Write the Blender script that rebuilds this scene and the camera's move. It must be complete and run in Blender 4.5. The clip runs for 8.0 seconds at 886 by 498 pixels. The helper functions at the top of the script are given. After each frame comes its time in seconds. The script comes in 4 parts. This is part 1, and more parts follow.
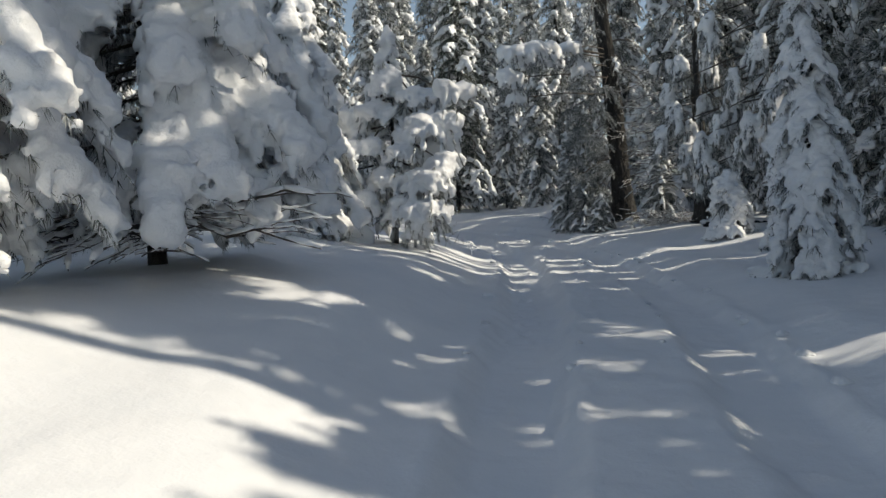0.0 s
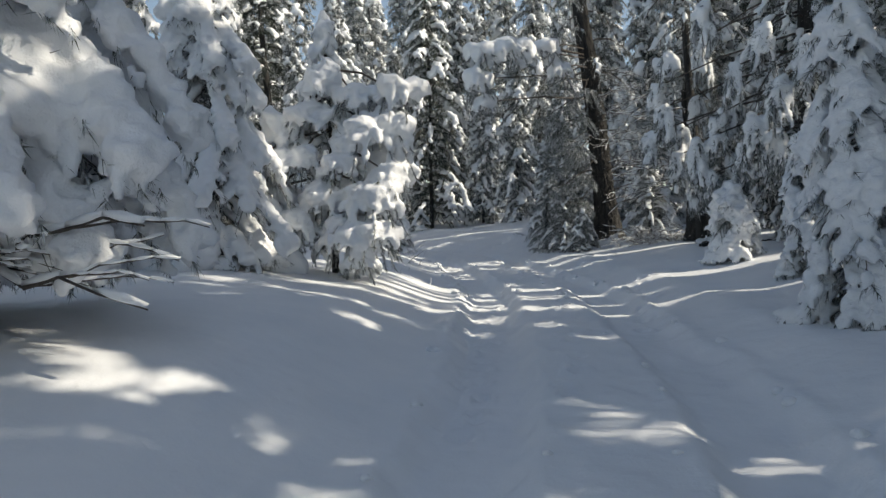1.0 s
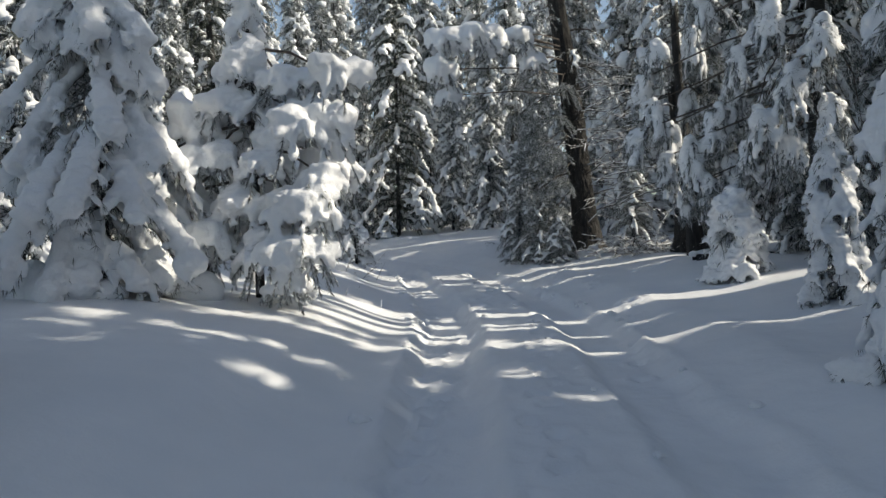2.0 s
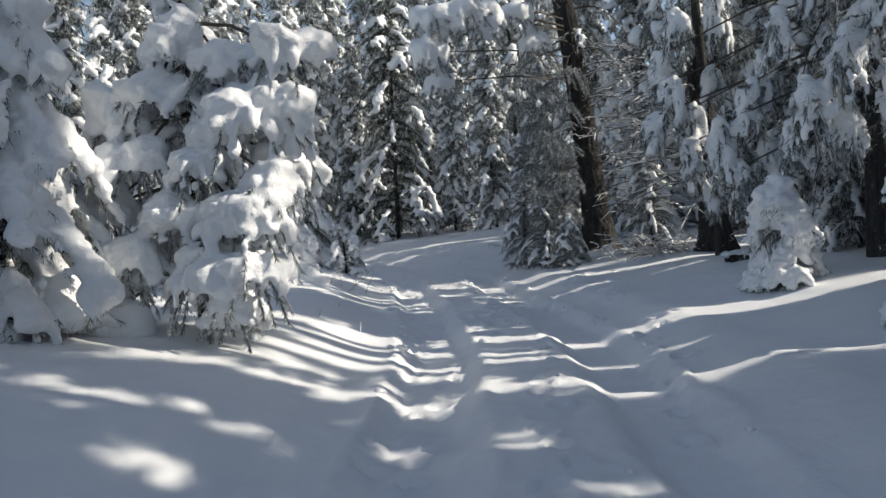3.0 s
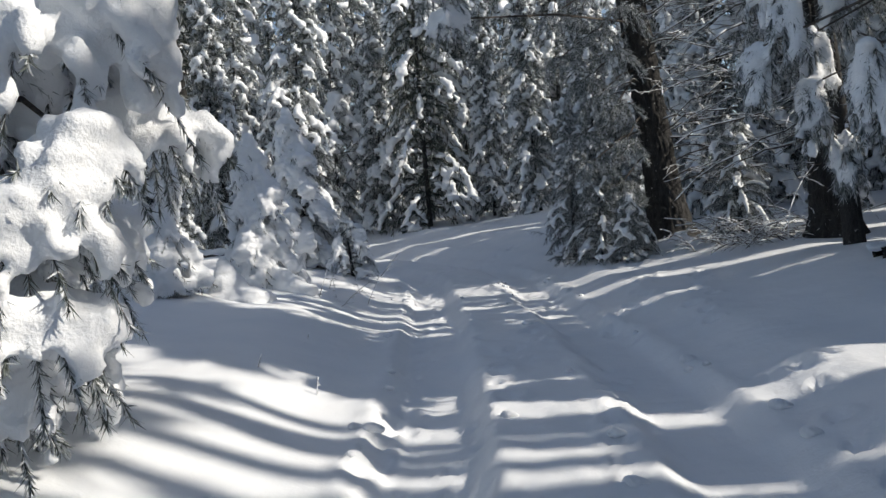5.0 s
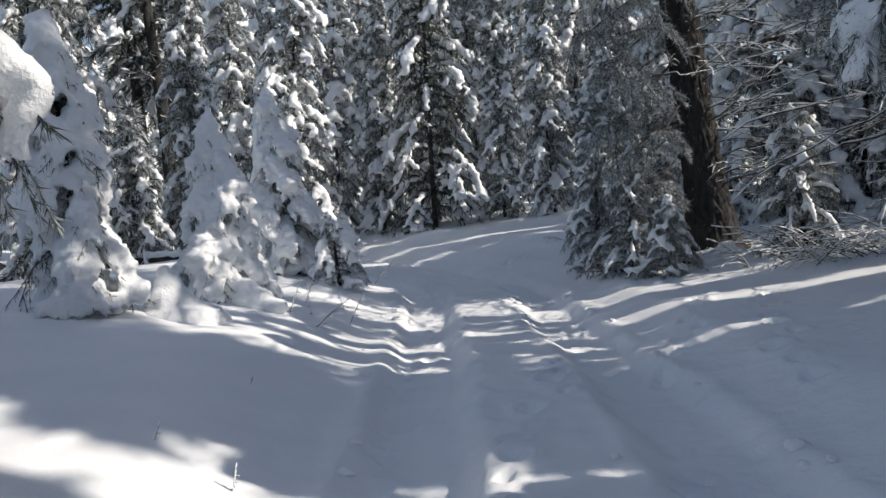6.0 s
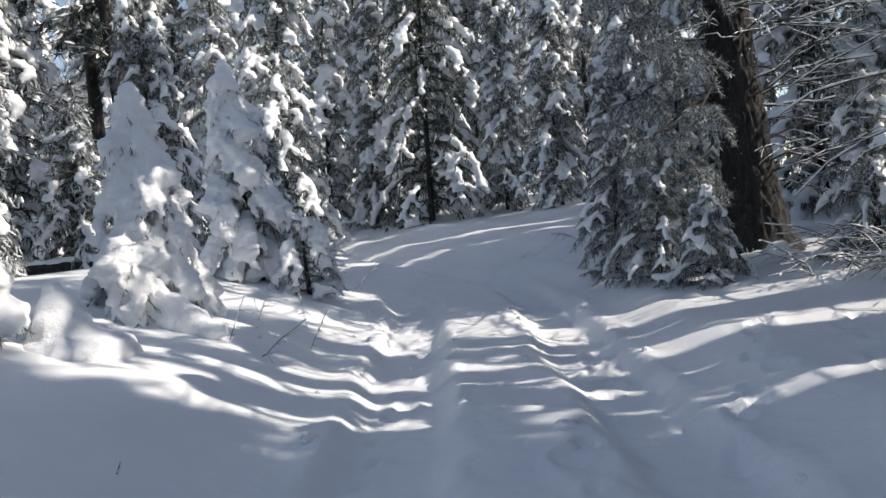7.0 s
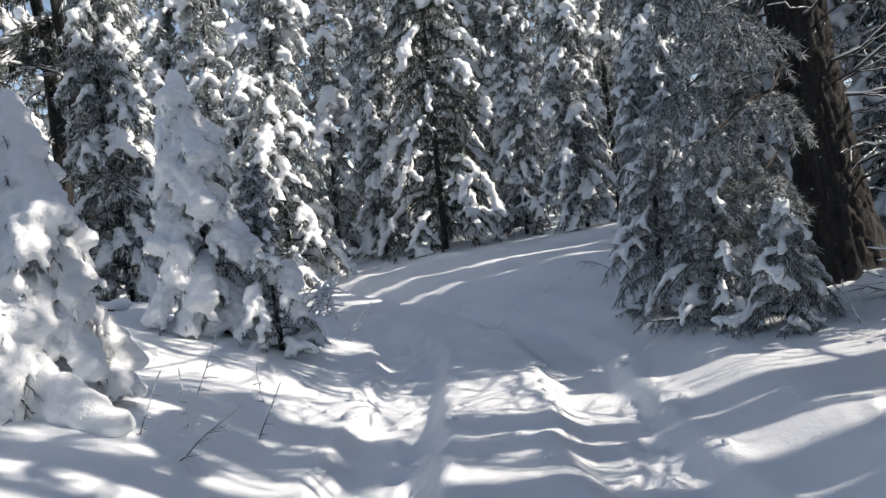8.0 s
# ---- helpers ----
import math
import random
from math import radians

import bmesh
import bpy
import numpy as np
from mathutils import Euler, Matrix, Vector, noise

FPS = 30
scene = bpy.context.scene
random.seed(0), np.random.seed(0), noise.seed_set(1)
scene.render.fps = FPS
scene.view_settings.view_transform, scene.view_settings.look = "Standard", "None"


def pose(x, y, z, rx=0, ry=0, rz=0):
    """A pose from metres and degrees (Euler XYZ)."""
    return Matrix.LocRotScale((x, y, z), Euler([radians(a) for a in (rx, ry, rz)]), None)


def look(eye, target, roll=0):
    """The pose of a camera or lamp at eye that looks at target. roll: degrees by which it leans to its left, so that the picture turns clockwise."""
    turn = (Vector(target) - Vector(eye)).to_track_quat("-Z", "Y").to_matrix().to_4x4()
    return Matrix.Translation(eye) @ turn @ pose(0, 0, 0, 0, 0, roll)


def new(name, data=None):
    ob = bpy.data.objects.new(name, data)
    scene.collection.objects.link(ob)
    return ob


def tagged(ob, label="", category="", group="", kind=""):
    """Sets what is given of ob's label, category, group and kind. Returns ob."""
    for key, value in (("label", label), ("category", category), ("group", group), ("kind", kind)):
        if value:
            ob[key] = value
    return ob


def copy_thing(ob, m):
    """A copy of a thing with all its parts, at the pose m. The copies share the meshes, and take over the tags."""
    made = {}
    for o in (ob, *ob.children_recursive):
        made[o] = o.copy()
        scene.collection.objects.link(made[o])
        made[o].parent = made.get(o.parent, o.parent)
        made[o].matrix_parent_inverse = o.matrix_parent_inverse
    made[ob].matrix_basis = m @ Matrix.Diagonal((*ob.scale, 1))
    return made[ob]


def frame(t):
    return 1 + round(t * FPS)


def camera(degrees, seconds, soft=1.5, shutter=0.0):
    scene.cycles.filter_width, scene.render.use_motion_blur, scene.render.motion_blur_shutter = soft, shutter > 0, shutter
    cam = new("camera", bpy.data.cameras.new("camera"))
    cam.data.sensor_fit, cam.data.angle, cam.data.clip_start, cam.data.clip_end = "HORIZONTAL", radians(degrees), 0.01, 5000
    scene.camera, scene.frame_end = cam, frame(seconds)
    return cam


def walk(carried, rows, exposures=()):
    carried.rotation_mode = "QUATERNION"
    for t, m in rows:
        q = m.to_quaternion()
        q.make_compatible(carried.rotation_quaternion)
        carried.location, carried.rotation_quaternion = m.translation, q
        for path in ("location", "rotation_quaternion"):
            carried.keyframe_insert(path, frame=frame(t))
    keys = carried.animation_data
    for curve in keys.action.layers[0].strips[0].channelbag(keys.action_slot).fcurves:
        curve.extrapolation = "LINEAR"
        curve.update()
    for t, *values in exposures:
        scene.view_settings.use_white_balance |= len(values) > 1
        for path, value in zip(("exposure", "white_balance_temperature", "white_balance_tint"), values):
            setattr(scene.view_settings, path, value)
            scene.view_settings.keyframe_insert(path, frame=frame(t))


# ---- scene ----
cam = camera(60.0, 8.0, soft=1.4)
PATH = [
    (0, (0.0, 0.0, 1.62), (-0.269, 1.981, 1.557), -1.7),
    (0.5, (0.149, 1.407, 1.714), (-0.091, 3.391, 1.637), -2.0),
    (1, (0.225, 2.734, 1.806), (-0.001, 4.721, 1.775), -2.2),
    (1.5, (0.29, 3.982, 1.892), (0.093, 5.972, 1.892), -2.2),
    (2, (0.332, 5.108, 1.959), (0.171, 7.101, 1.937), -2.3),
    (3.5, (0.482, 8.16, 2.137), (0.277, 10.149, 2.109), -4.7),
    (4, (0.498, 9.147, 2.16), (0.254, 11.131, 2.111), -4.6),
    (4.5, (0.544, 10.134, 2.185), (0.265, 12.114, 2.127), -5.8),
    (5, (0.521, 11.165, 2.228), (0.211, 13.14, 2.171), -5.9),
    (6.5, (0.19, 14.655, 2.326), (-0.145, 16.625, 2.268), -4.6),
    (7, (0.141, 15.759, 2.364), (-0.202, 17.727, 2.285), -5.0),
    (7.5, (0.129, 16.898, 2.404), (-0.241, 18.863, 2.344), -6.4),
    (8, (0.046, 18.034, 2.451), (-0.35, 19.994, 2.44), -6.9),
]
walk(cam, [(t, look(eye, target, roll)) for t, eye, target, roll in PATH], [(0, -0.05, 8100, 8), (1, 0.2, 8000, 8), (2, 0.18, 7900, 8), (3.5, 0.18, 7600, 10), (5, 0.06, 7400, 10), (6.4, 0.26, 7500, 12), (8, 0.42, 7500, 12)])

# ---------------------------------------------------------------- light
SUN_DIR = Vector((1.0, 0.02, 0.0)).normalized()
SUN_EL = radians(35)
to_sun = Vector((SUN_DIR.x * math.cos(SUN_EL), SUN_DIR.y * math.cos(SUN_EL), math.sin(SUN_EL)))
world = bpy.data.worlds.new("winter_sky")
scene.world = world
world.use_nodes = True
wn = world.node_tree
sky = wn.nodes.new("ShaderNodeTexSky")
sky.sky_type = "NISHITA"
sky.sun_disc = False
sky.sun_elevation = SUN_EL
sky.sun_rotation = math.atan2(SUN_DIR.x, SUN_DIR.y)
sky.altitude = 1500
sky.dust_density = 2.0
sky.ozone_density = 0.6
wn.links.new(sky.outputs[0], wn.nodes["Background"].inputs[0])
wn.nodes["Background"].inputs[1].default_value = 0.14
sun = new("sun", bpy.data.lights.new("sun", "SUN"))
sun.data.energy = 3.9
sun.data.angle = radians(0.53)
sun.data.color = (1.0, 0.995, 0.985)
sun.matrix_world = look(to_sun * 60, (0, 0, 0))


# ---------------------------------------------------------------- materials
def material(name, rough=0.8):
    m = bpy.data.materials.new(name)
    m.use_nodes = True
    nt = m.node_tree
    b = nt.nodes["Principled BSDF"]
    b.inputs["Roughness"].default_value = rough
    return m, nt, b


def add(nt, kind, **values):
    n = nt.nodes.new(kind)
    for k, v in values.items():
        n.inputs[k].default_value = v
    return n


def ramp(nt, fac, stops):
    r = nt.nodes.new("ShaderNodeValToRGB")
    els = r.color_ramp.elements
    while len(els) < len(stops):
        els.new(0.5)
    for e, (at, c) in zip(els, stops):
        e.position, e.color = at, (*c, 1)
    nt.links.new(fac, r.inputs[0])
    return r.outputs[0]


def snow_material(name, grain, lump, fine_bump=0.4):
    m, nt, b = material(name, 0.62)
    co = nt.nodes.new("ShaderNodeTexCoord").outputs["Object"]
    fine = add(nt, "ShaderNodeTexNoise", Scale=grain, Detail=4.0)
    big = add(nt, "ShaderNodeTexNoise", Scale=lump, Detail=5.0)
    tone = add(nt, "ShaderNodeTexNoise", Scale=1.3, Detail=4.0)
    for n in (fine, big, tone):
        nt.links.new(co, n.inputs["Vector"])
    nt.links.new(ramp(nt, tone.outputs[0], [(0.3, (0.84, 0.865, 0.89)), (0.7, (0.90, 0.915, 0.93))]), b.inputs["Base Color"])
    b1 = add(nt, "ShaderNodeBump", Strength=0.4, Distance=0.05)
    b2 = add(nt, "ShaderNodeBump", Strength=fine_bump, Distance=0.02)
    nt.links.new(big.outputs[0], b1.inputs["Height"])
    nt.links.new(fine.outputs[0], b2.inputs["Height"])
    nt.links.new(b1.outputs[0], b2.inputs["Normal"])
    nt.links.new(b2.outputs[0], b.inputs["Normal"])
    return m


SNOW = snow_material("fresh_snow", 45.0, 9.0)
GROUND_SNOW = snow_material("ground_snow", 50.0, 4.0, 0.15)


def needle_material(name, stops):
    m, nt, b = material(name, 0.7)
    g = nt.nodes.new("ShaderNodeNewGeometry")
    nt.links.new(ramp(nt, g.outputs["Random Per Island"], stops), b.inputs["Base Color"])
    return m


NEEDLES = needle_material("frosted_needles", [(0.0, (0.022, 0.032, 0.024)), (0.5, (0.06, 0.078, 0.056)), (0.7, (0.2, 0.22, 0.2)), (1.0, (0.68, 0.71, 0.74))])
RIMED = needle_material("rimed_needles", [(0.0, (0.03, 0.04, 0.032)), (0.3, (0.12, 0.14, 0.125)), (0.55, (0.42, 0.45, 0.46)), (1.0, (0.78, 0.8, 0.83))])
DARK_NEEDLES = needle_material("dark_needles", [(0.0, (0.02, 0.03, 0.022)), (0.55, (0.05, 0.064, 0.05)), (0.75, (0.13, 0.15, 0.14)), (1.0, (0.6, 0.64, 0.68))])


def bark_material(name, dark, light, scale, flat=0.16):
    m, nt, b = material(name, 0.92)
    co = nt.nodes.new("ShaderNodeTexCoord").outputs["Object"]
    mp = nt.nodes.new("ShaderNodeMapping")
    mp.inputs["Scale"].default_value = (1, 1, flat)
    nt.links.new(co, mp.inputs[0])
    warp = add(nt, "ShaderNodeTexNoise", Scale=scale * 0.5, Detail=3.0)
    nt.links.new(mp.outputs[0], warp.inputs["Vector"])
    mix = nt.nodes.new("ShaderNodeMixRGB")
    mix.blend_type = "ADD"
    mix.inputs[0].default_value = 0.12
    nt.links.new(mp.outputs[0], mix.inputs[1])
    nt.links.new(warp.outputs[1], mix.inputs[2])
    n = add(nt, "ShaderNodeTexNoise", Scale=scale, Detail=8.0, Roughness=0.7)
    fine = add(nt, "ShaderNodeTexNoise", Scale=scale * 5, Detail=4.0)
    nt.links.new(mix.outputs[0], n.inputs["Vector"])
    nt.links.new(co, fine.inputs["Vector"])
    mul = nt.nodes.new("ShaderNodeMath")
    mul.operation = "MULTIPLY"
    nt.links.new(n.outputs[0], mul.inputs[0])
    nt.links.new(fine.outputs[0], mul.inputs[1])
    nt.links.new(ramp(nt, mul.outputs[0], [(0.15, dark), (0.28, tuple(0.5 * (p + q) for p, q in zip(dark, light))), (0.42, light)]), b.inputs["Base Color"])
    base = b.inputs["Base Color"].links[0].from_socket
    fleck = add(nt, "ShaderNodeTexNoise", Scale=scale * 1.1, Detail=7.0, Roughness=0.65)
    nt.links.new(co, fleck.inputs["Vector"])
    cover = nt.nodes.new("ShaderNodeMixRGB")
    nt.links.new(ramp(nt, fleck.outputs[0], [(0.65, (0, 0, 0)), (0.7, (1, 1, 1))]), cover.inputs[0])
    nt.links.new(base, cover.inputs[1])
    cover.inputs[2].default_value = (0.8, 0.83, 0.86, 1)
    nt.links.new(cover.outputs[0], b.inputs["Base Color"])
    bump = add(nt, "ShaderNodeBump", Strength=1.0, Distance=0.04)
    nt.links.new(mul.outputs[0], bump.inputs["Height"])
    nt.links.new(bump.outputs[0], b.inputs["Normal"])
    return m


BARK = bark_material("furrowed_bark", (0.011, 0.0105, 0.01), (0.08, 0.076, 0.073), 16.0)
TWIG = bark_material("grey_twig_bark", (0.06, 0.05, 0.043), (0.2, 0.17, 0.15), 30.0)


# ---------------------------------------------------------------- small tools
def lattice(shape, seed):
    return np.random.RandomState(seed).rand(*shape)


LAT2 = lattice((257, 257), 5)
LAT3 = lattice((33, 33, 33), 6)


def noise2(x, y, scale, shift=0.0):
    """Smooth value noise of about -1 to 1; scale in metres."""
    x, y = np.asarray(x) / scale + 37.3 + shift, np.asarray(y) / scale + 11.7 + 1.7 * shift
    i, j = np.floor(x).astype(int), np.floor(y).astype(int)
    u, v = x - i, y - j
    u, v = u * u * (3 - 2 * u), v * v * (3 - 2 * v)
    i, j = i % 256, j % 256
    a = LAT2[i, j] * (1 - u) + LAT2[i + 1, j] * u
    b = LAT2[i, j + 1] * (1 - u) + LAT2[i + 1, j + 1] * u
    return 2 * (a * (1 - v) + b * v) - 1


def noise3(p, scale):
    q = p / scale + 51.3
    i = np.floor(q).astype(int)
    f = q - i
    f = f * f * (3 - 2 * f)
    i %= 32
    out = 0
    for a in (0, 1):
        for b in (0, 1):
            for c in (0, 1):
                w = np.where(a, f[:, 0], 1 - f[:, 0]) * np.where(b, f[:, 1], 1 - f[:, 1]) * np.where(c, f[:, 2], 1 - f[:, 2])
                out = out + w * LAT3[i[:, 0] + a, i[:, 1] + b, i[:, 2] + c]
    return 2 * out - 1


def smooth(t):
    t = np.clip(t, 0, 1)
    return t * t * (3 - 2 * t)


def mesh_of(name, verts, faces, mat, shade=True):
    """A mesh from arrays of vertices and of faces that all have the same number of corners."""
    verts, faces = np.asarray(verts, np.float32), np.asarray(faces, np.int32)
    me = bpy.data.meshes.new(name)
    me.vertices.add(len(verts))
    me.vertices.foreach_set("co", verts.ravel())
    me.loops.add(faces.size)
    me.loops.foreach_set("vertex_index", faces.ravel())
    me.polygons.add(len(faces))
    me.polygons.foreach_set("loop_start", np.arange(0, faces.size, faces.shape[1], dtype=np.int32))
    me.polygons.foreach_set("use_smooth", np.full(len(faces), shade))
    me.materials.append(mat)
    me.update(calc_edges=True)
    return me


def child(name, me, parent, label=""):
    ob = new(name, me)
    ob.parent = parent
    return tagged(ob, label)


def ball(level):
    bm = bmesh.new()
    bmesh.ops.create_icosphere(bm, subdivisions=level, radius=1)
    v = np.array([p.co[:] for p in bm.verts])
    f = np.array([[p.index for p in q.verts] for q in bm.faces])
    bm.free()
    return v, f


def pad(sides):
    """A cheap pebble along x: a zigzag ring between two poles."""
    k = np.arange(sides)
    a = 2 * np.pi * k / sides
    v = np.stack([np.where(k % 2, 0.38, -0.38), 1.05 * np.cos(a), 1.05 * np.sin(a)], -1)
    v = np.concatenate([v, [[-1, 0, 0], [1, 0, 0]]])
    f = [(i, sides, (i + 1) % sides) for i in k] + [(i, (i + 1) % sides, sides + 1) for i in k]
    return v, np.array(f)


BALLS = {1: ball(1), 2: ball(2), "pad": pad(6), "far_pad": pad(4)}


def blobs(rows, level):
    """Rows of centre, the way along, the three half sizes: many small ellipsoids."""
    tv, tf = BALLS[level]
    r = np.array(rows)
    c, a, s = r[:, :3], r[:, 3:6], r[:, 6:9]
    a = a / np.linalg.norm(a, axis=1, keepdims=True)
    side = np.cross(a, (0, 0, 1.0))
    side /= np.linalg.norm(side, axis=1, keepdims=True) + 1e-9
    up = np.cross(side, a)
    frame_ = np.stack([a * s[:, :1], side * s[:, 1:2], up * s[:, 2:3]], 1)
    v = c[:, None] + np.einsum("vk,nkj->nvj", tv, frame_)
    f = tf[None] + (np.arange(len(r)) * len(tv))[:, None, None]
    return v.reshape(-1, 3), f.reshape(-1, 3)


def melt(name, v, f, voxel, mat, rough=0.02, size=0.12):
    """Runs closed forms together into one soft skin, then roughens it."""
    tmp = new("melting", mesh_of("melting", v, f, mat))
    mod = tmp.modifiers.new("melt", "REMESH")
    mod.mode, mod.voxel_size, mod.use_smooth_shade = "VOXEL", voxel, True
    dg = bpy.context.evaluated_depsgraph_get()
    me = bpy.data.meshes.new_from_object(tmp.evaluated_get(dg))
    old = tmp.data
    bpy.data.objects.remove(tmp)
    bpy.data.meshes.remove(old)
    n = len(me.vertices)
    co, no = np.empty(3 * n, np.float32), np.empty(3 * n, np.float32)
    me.vertices.foreach_get("co", co)
    me.vertex_normals.foreach_get("vector", no)
    co, no = co.reshape(-1, 3), no.reshape(-1, 3)
    co = co + no * (rough * noise3(co, size) + 0.5 * rough * noise3(co, size * 0.4))[:, None]
    me.vertices.foreach_set("co", co.astype(np.float32).ravel())
    me.update()
    me.name = name
    me.materials.clear()
    me.materials.append(mat)
    return me


def tubes(paths, sides=6):
    """Paths of (points, radii): tapered tubes with closed tips."""
    vs, fs, at = [], [], 0
    ring = np.arange(sides) * 2 * np.pi / sides
    for pts, rad in paths:
        p, r = np.asarray(pts, float), np.asarray(rad, float)
        d = np.gradient(p, axis=0)
        d /= np.linalg.norm(d, axis=1, keepdims=True) + 1e-9
        ref = np.array([0, 0, 1.0]) if abs(d[0, 2]) < 0.8 else np.array([1.0, 0, 0])
        s = np.cross(d, ref)
        s /= np.linalg.norm(s, axis=1, keepdims=True) + 1e-9
        u = np.cross(s, d)
        v = p[:, None] + r[:, None, None] * (np.cos(ring)[None, :, None] * s[:, None] + np.sin(ring)[None, :, None] * u[:, None])
        k = len(p)
        i, j = np.meshgrid(np.arange(k - 1), np.arange(sides), indexing="ij")
        j2 = (j + 1) % sides
        q = np.stack([i * sides + j, i * sides + j2, (i + 1) * sides + j2, (i + 1) * sides + j], -1).reshape(-1, 4)
        vs.append(v.reshape(-1, 3))
        fs.append(q + at)
        at += k * sides
    return np.concatenate(vs), np.concatenate(fs)


def blades(p0, p1, count, length, width, rng, hang=0.35, spread=0.75):
    """Thin needle sprays along a twig: three corners each."""
    t = rng.rand(count, 1)
    o = p0 + (p1 - p0) * t
    ax = (p1 - p0) / (np.linalg.norm(p1 - p0) + 1e-9)
    d = ax * 0.7 + rng.randn(count, 3) * spread * 0.6
    d[:, 2] -= hang
    d /= np.linalg.norm(d, axis=1, keepdims=True)
    w = np.cross(d, rng.randn(count, 3))
    w /= np.linalg.norm(w, axis=1, keepdims=True) + 1e-9
    ln = length * (0.6 + 0.8 * rng.rand(count, 1))
    return np.stack([o - w * width * 0.5, o + w * width * 0.5, o + d * ln], 1)


# ---------------------------------------------------------------- ground
ROAD_Y = [-60, -5, 0, 4, 8, 12, 16, 20, 25, 30, 36, 42, 50, 60, 80, 140, 600, 3000]
ROAD_Z = [-2.5, -0.2, 0, 0.2, 0.45, 0.6, 0.72, 0.86, 0.95, 1.17, 1.45, 1.72, 2.1, 2.5, 3.2, 5, 20, 40]
RUT_Y = [-60, 5, 10, 13, 16, 18.5, 21.4, 23.5, 26.8, 28.7, 30, 33, 38, 45, 60]
RUT_X = [0, -0.28, -0.2, -0.33, -0.52, -0.85, -1.35, -1.75, -2.25, -2.8, -3.5, -5.2, -8.5, -14, -28]
GAUGE = 1.9
trail = random.Random(12)
HOOFPRINTS = [(x0 + (x1 - x0) * k / n + trail.uniform(-0.12, 0.12), y0 + (y1 - y0) * k / n + trail.uniform(-0.1, 0.1), trail.uniform(0.05, 0.085))
              for x0, y0, x1, y1, n in ((1.0, 20.4, 2.2, 24.2, 13), (1.9, 19.5, 2.6, 23.5, 9), (-0.3, 15.5, 0.4, 25.0, 24), (-2.6, 29.0, 0.5, 33.5, 13), (-1.6, 24.0, -3.4, 31.5, 15), (1.7, 13.0, 2.4, 18.0, 9), (-0.35, 8.5, -0.4, 15.5, 24), (0.5, 9, 0.9, 19, 26), (-0.9, 16, -1.6, 24, 18), (-0.6, 12, -1.0, 18, 14)) for k in range(n)]


def ground_height(x, y):
    x, y = np.asarray(x, float), np.asarray(y, float)
    z = np.interp(y, ROAD_Y, ROAD_Z)
    xl = np.interp(y, RUT_Y, RUT_X)
    u = x - xl + 0.05 * noise2(x, y, 1.1)
    near = smooth((48 - y) / 8)
    left, right = -(u + 0.55), u - (GAUGE + 0.5)
    z = z + 0.46 * smooth(left / 1.7) + 0.42 * smooth((left - 1.3) / 2.6) + 0.5 * smooth((left - 5) / 9)
    z = z + 0.2 * smooth(right / 0.9) + 0.3 * smooth((right - 0.8) / 3.0) + 0.6 * smooth((right - 4) / 10)
    off = np.maximum(left, right)
    z = z + (0.012 + 0.07 * smooth(off / 3)) * noise2(x, y, 1.9) + 0.18 * smooth((off - 1) / 5) * noise2(x, y, 5.3) + 0.012 * noise2(x, y, 0.55)
    edge = 0.05 * noise2(x, y, 0.33) + 0.025 * noise2(x, y, 0.13)
    for c, hw, dep in ((0.0, 0.36, 0.16), (GAUGE, 0.34, 0.14)):
        d = np.abs(u - c) + edge
        z = z - near * dep * smooth((hw + 0.17 - d) / 0.3)
        z = z + near * 0.02 * np.exp(-(((d - hw - 0.14) / 0.1) ** 2)) * (0.5 + noise2(x, y, 0.27, 3))
        z = z + near * 0.006 * smooth((hw - d) / 0.1) * (noise2(x, y, 0.09, 5) + np.sin(y * 38 + 3 * noise2(x, y, 0.5)))
    hump = smooth((u - 0.45) / 0.15) * smooth((GAUGE - 0.4 - u) / 0.15)
    z = z + near * hump * (0.014 * noise2(x, y, 0.3, 7) + 0.012 * noise2(x, y, 0.14, 9))
    if x.ndim == 2:
        for px, py, r in HOOFPRINTS:
            i, j = np.searchsorted(x[:, 0], (px - 0.3, px + 0.3)), np.searchsorted(y[0], (py - 0.3, py + 0.3))
            a, b = slice(*i), slice(*j)
            q = ((x[a, b] - px) ** 2 + ((y[a, b] - py) * 0.8) ** 2) / r**2
            z[a, b] += -0.07 * np.exp(-q) + 0.03 * np.exp(-((np.sqrt(q) - 1.7) ** 2) * 4)
    return z


def gz(x, y):
    return float(ground_height(x, y))


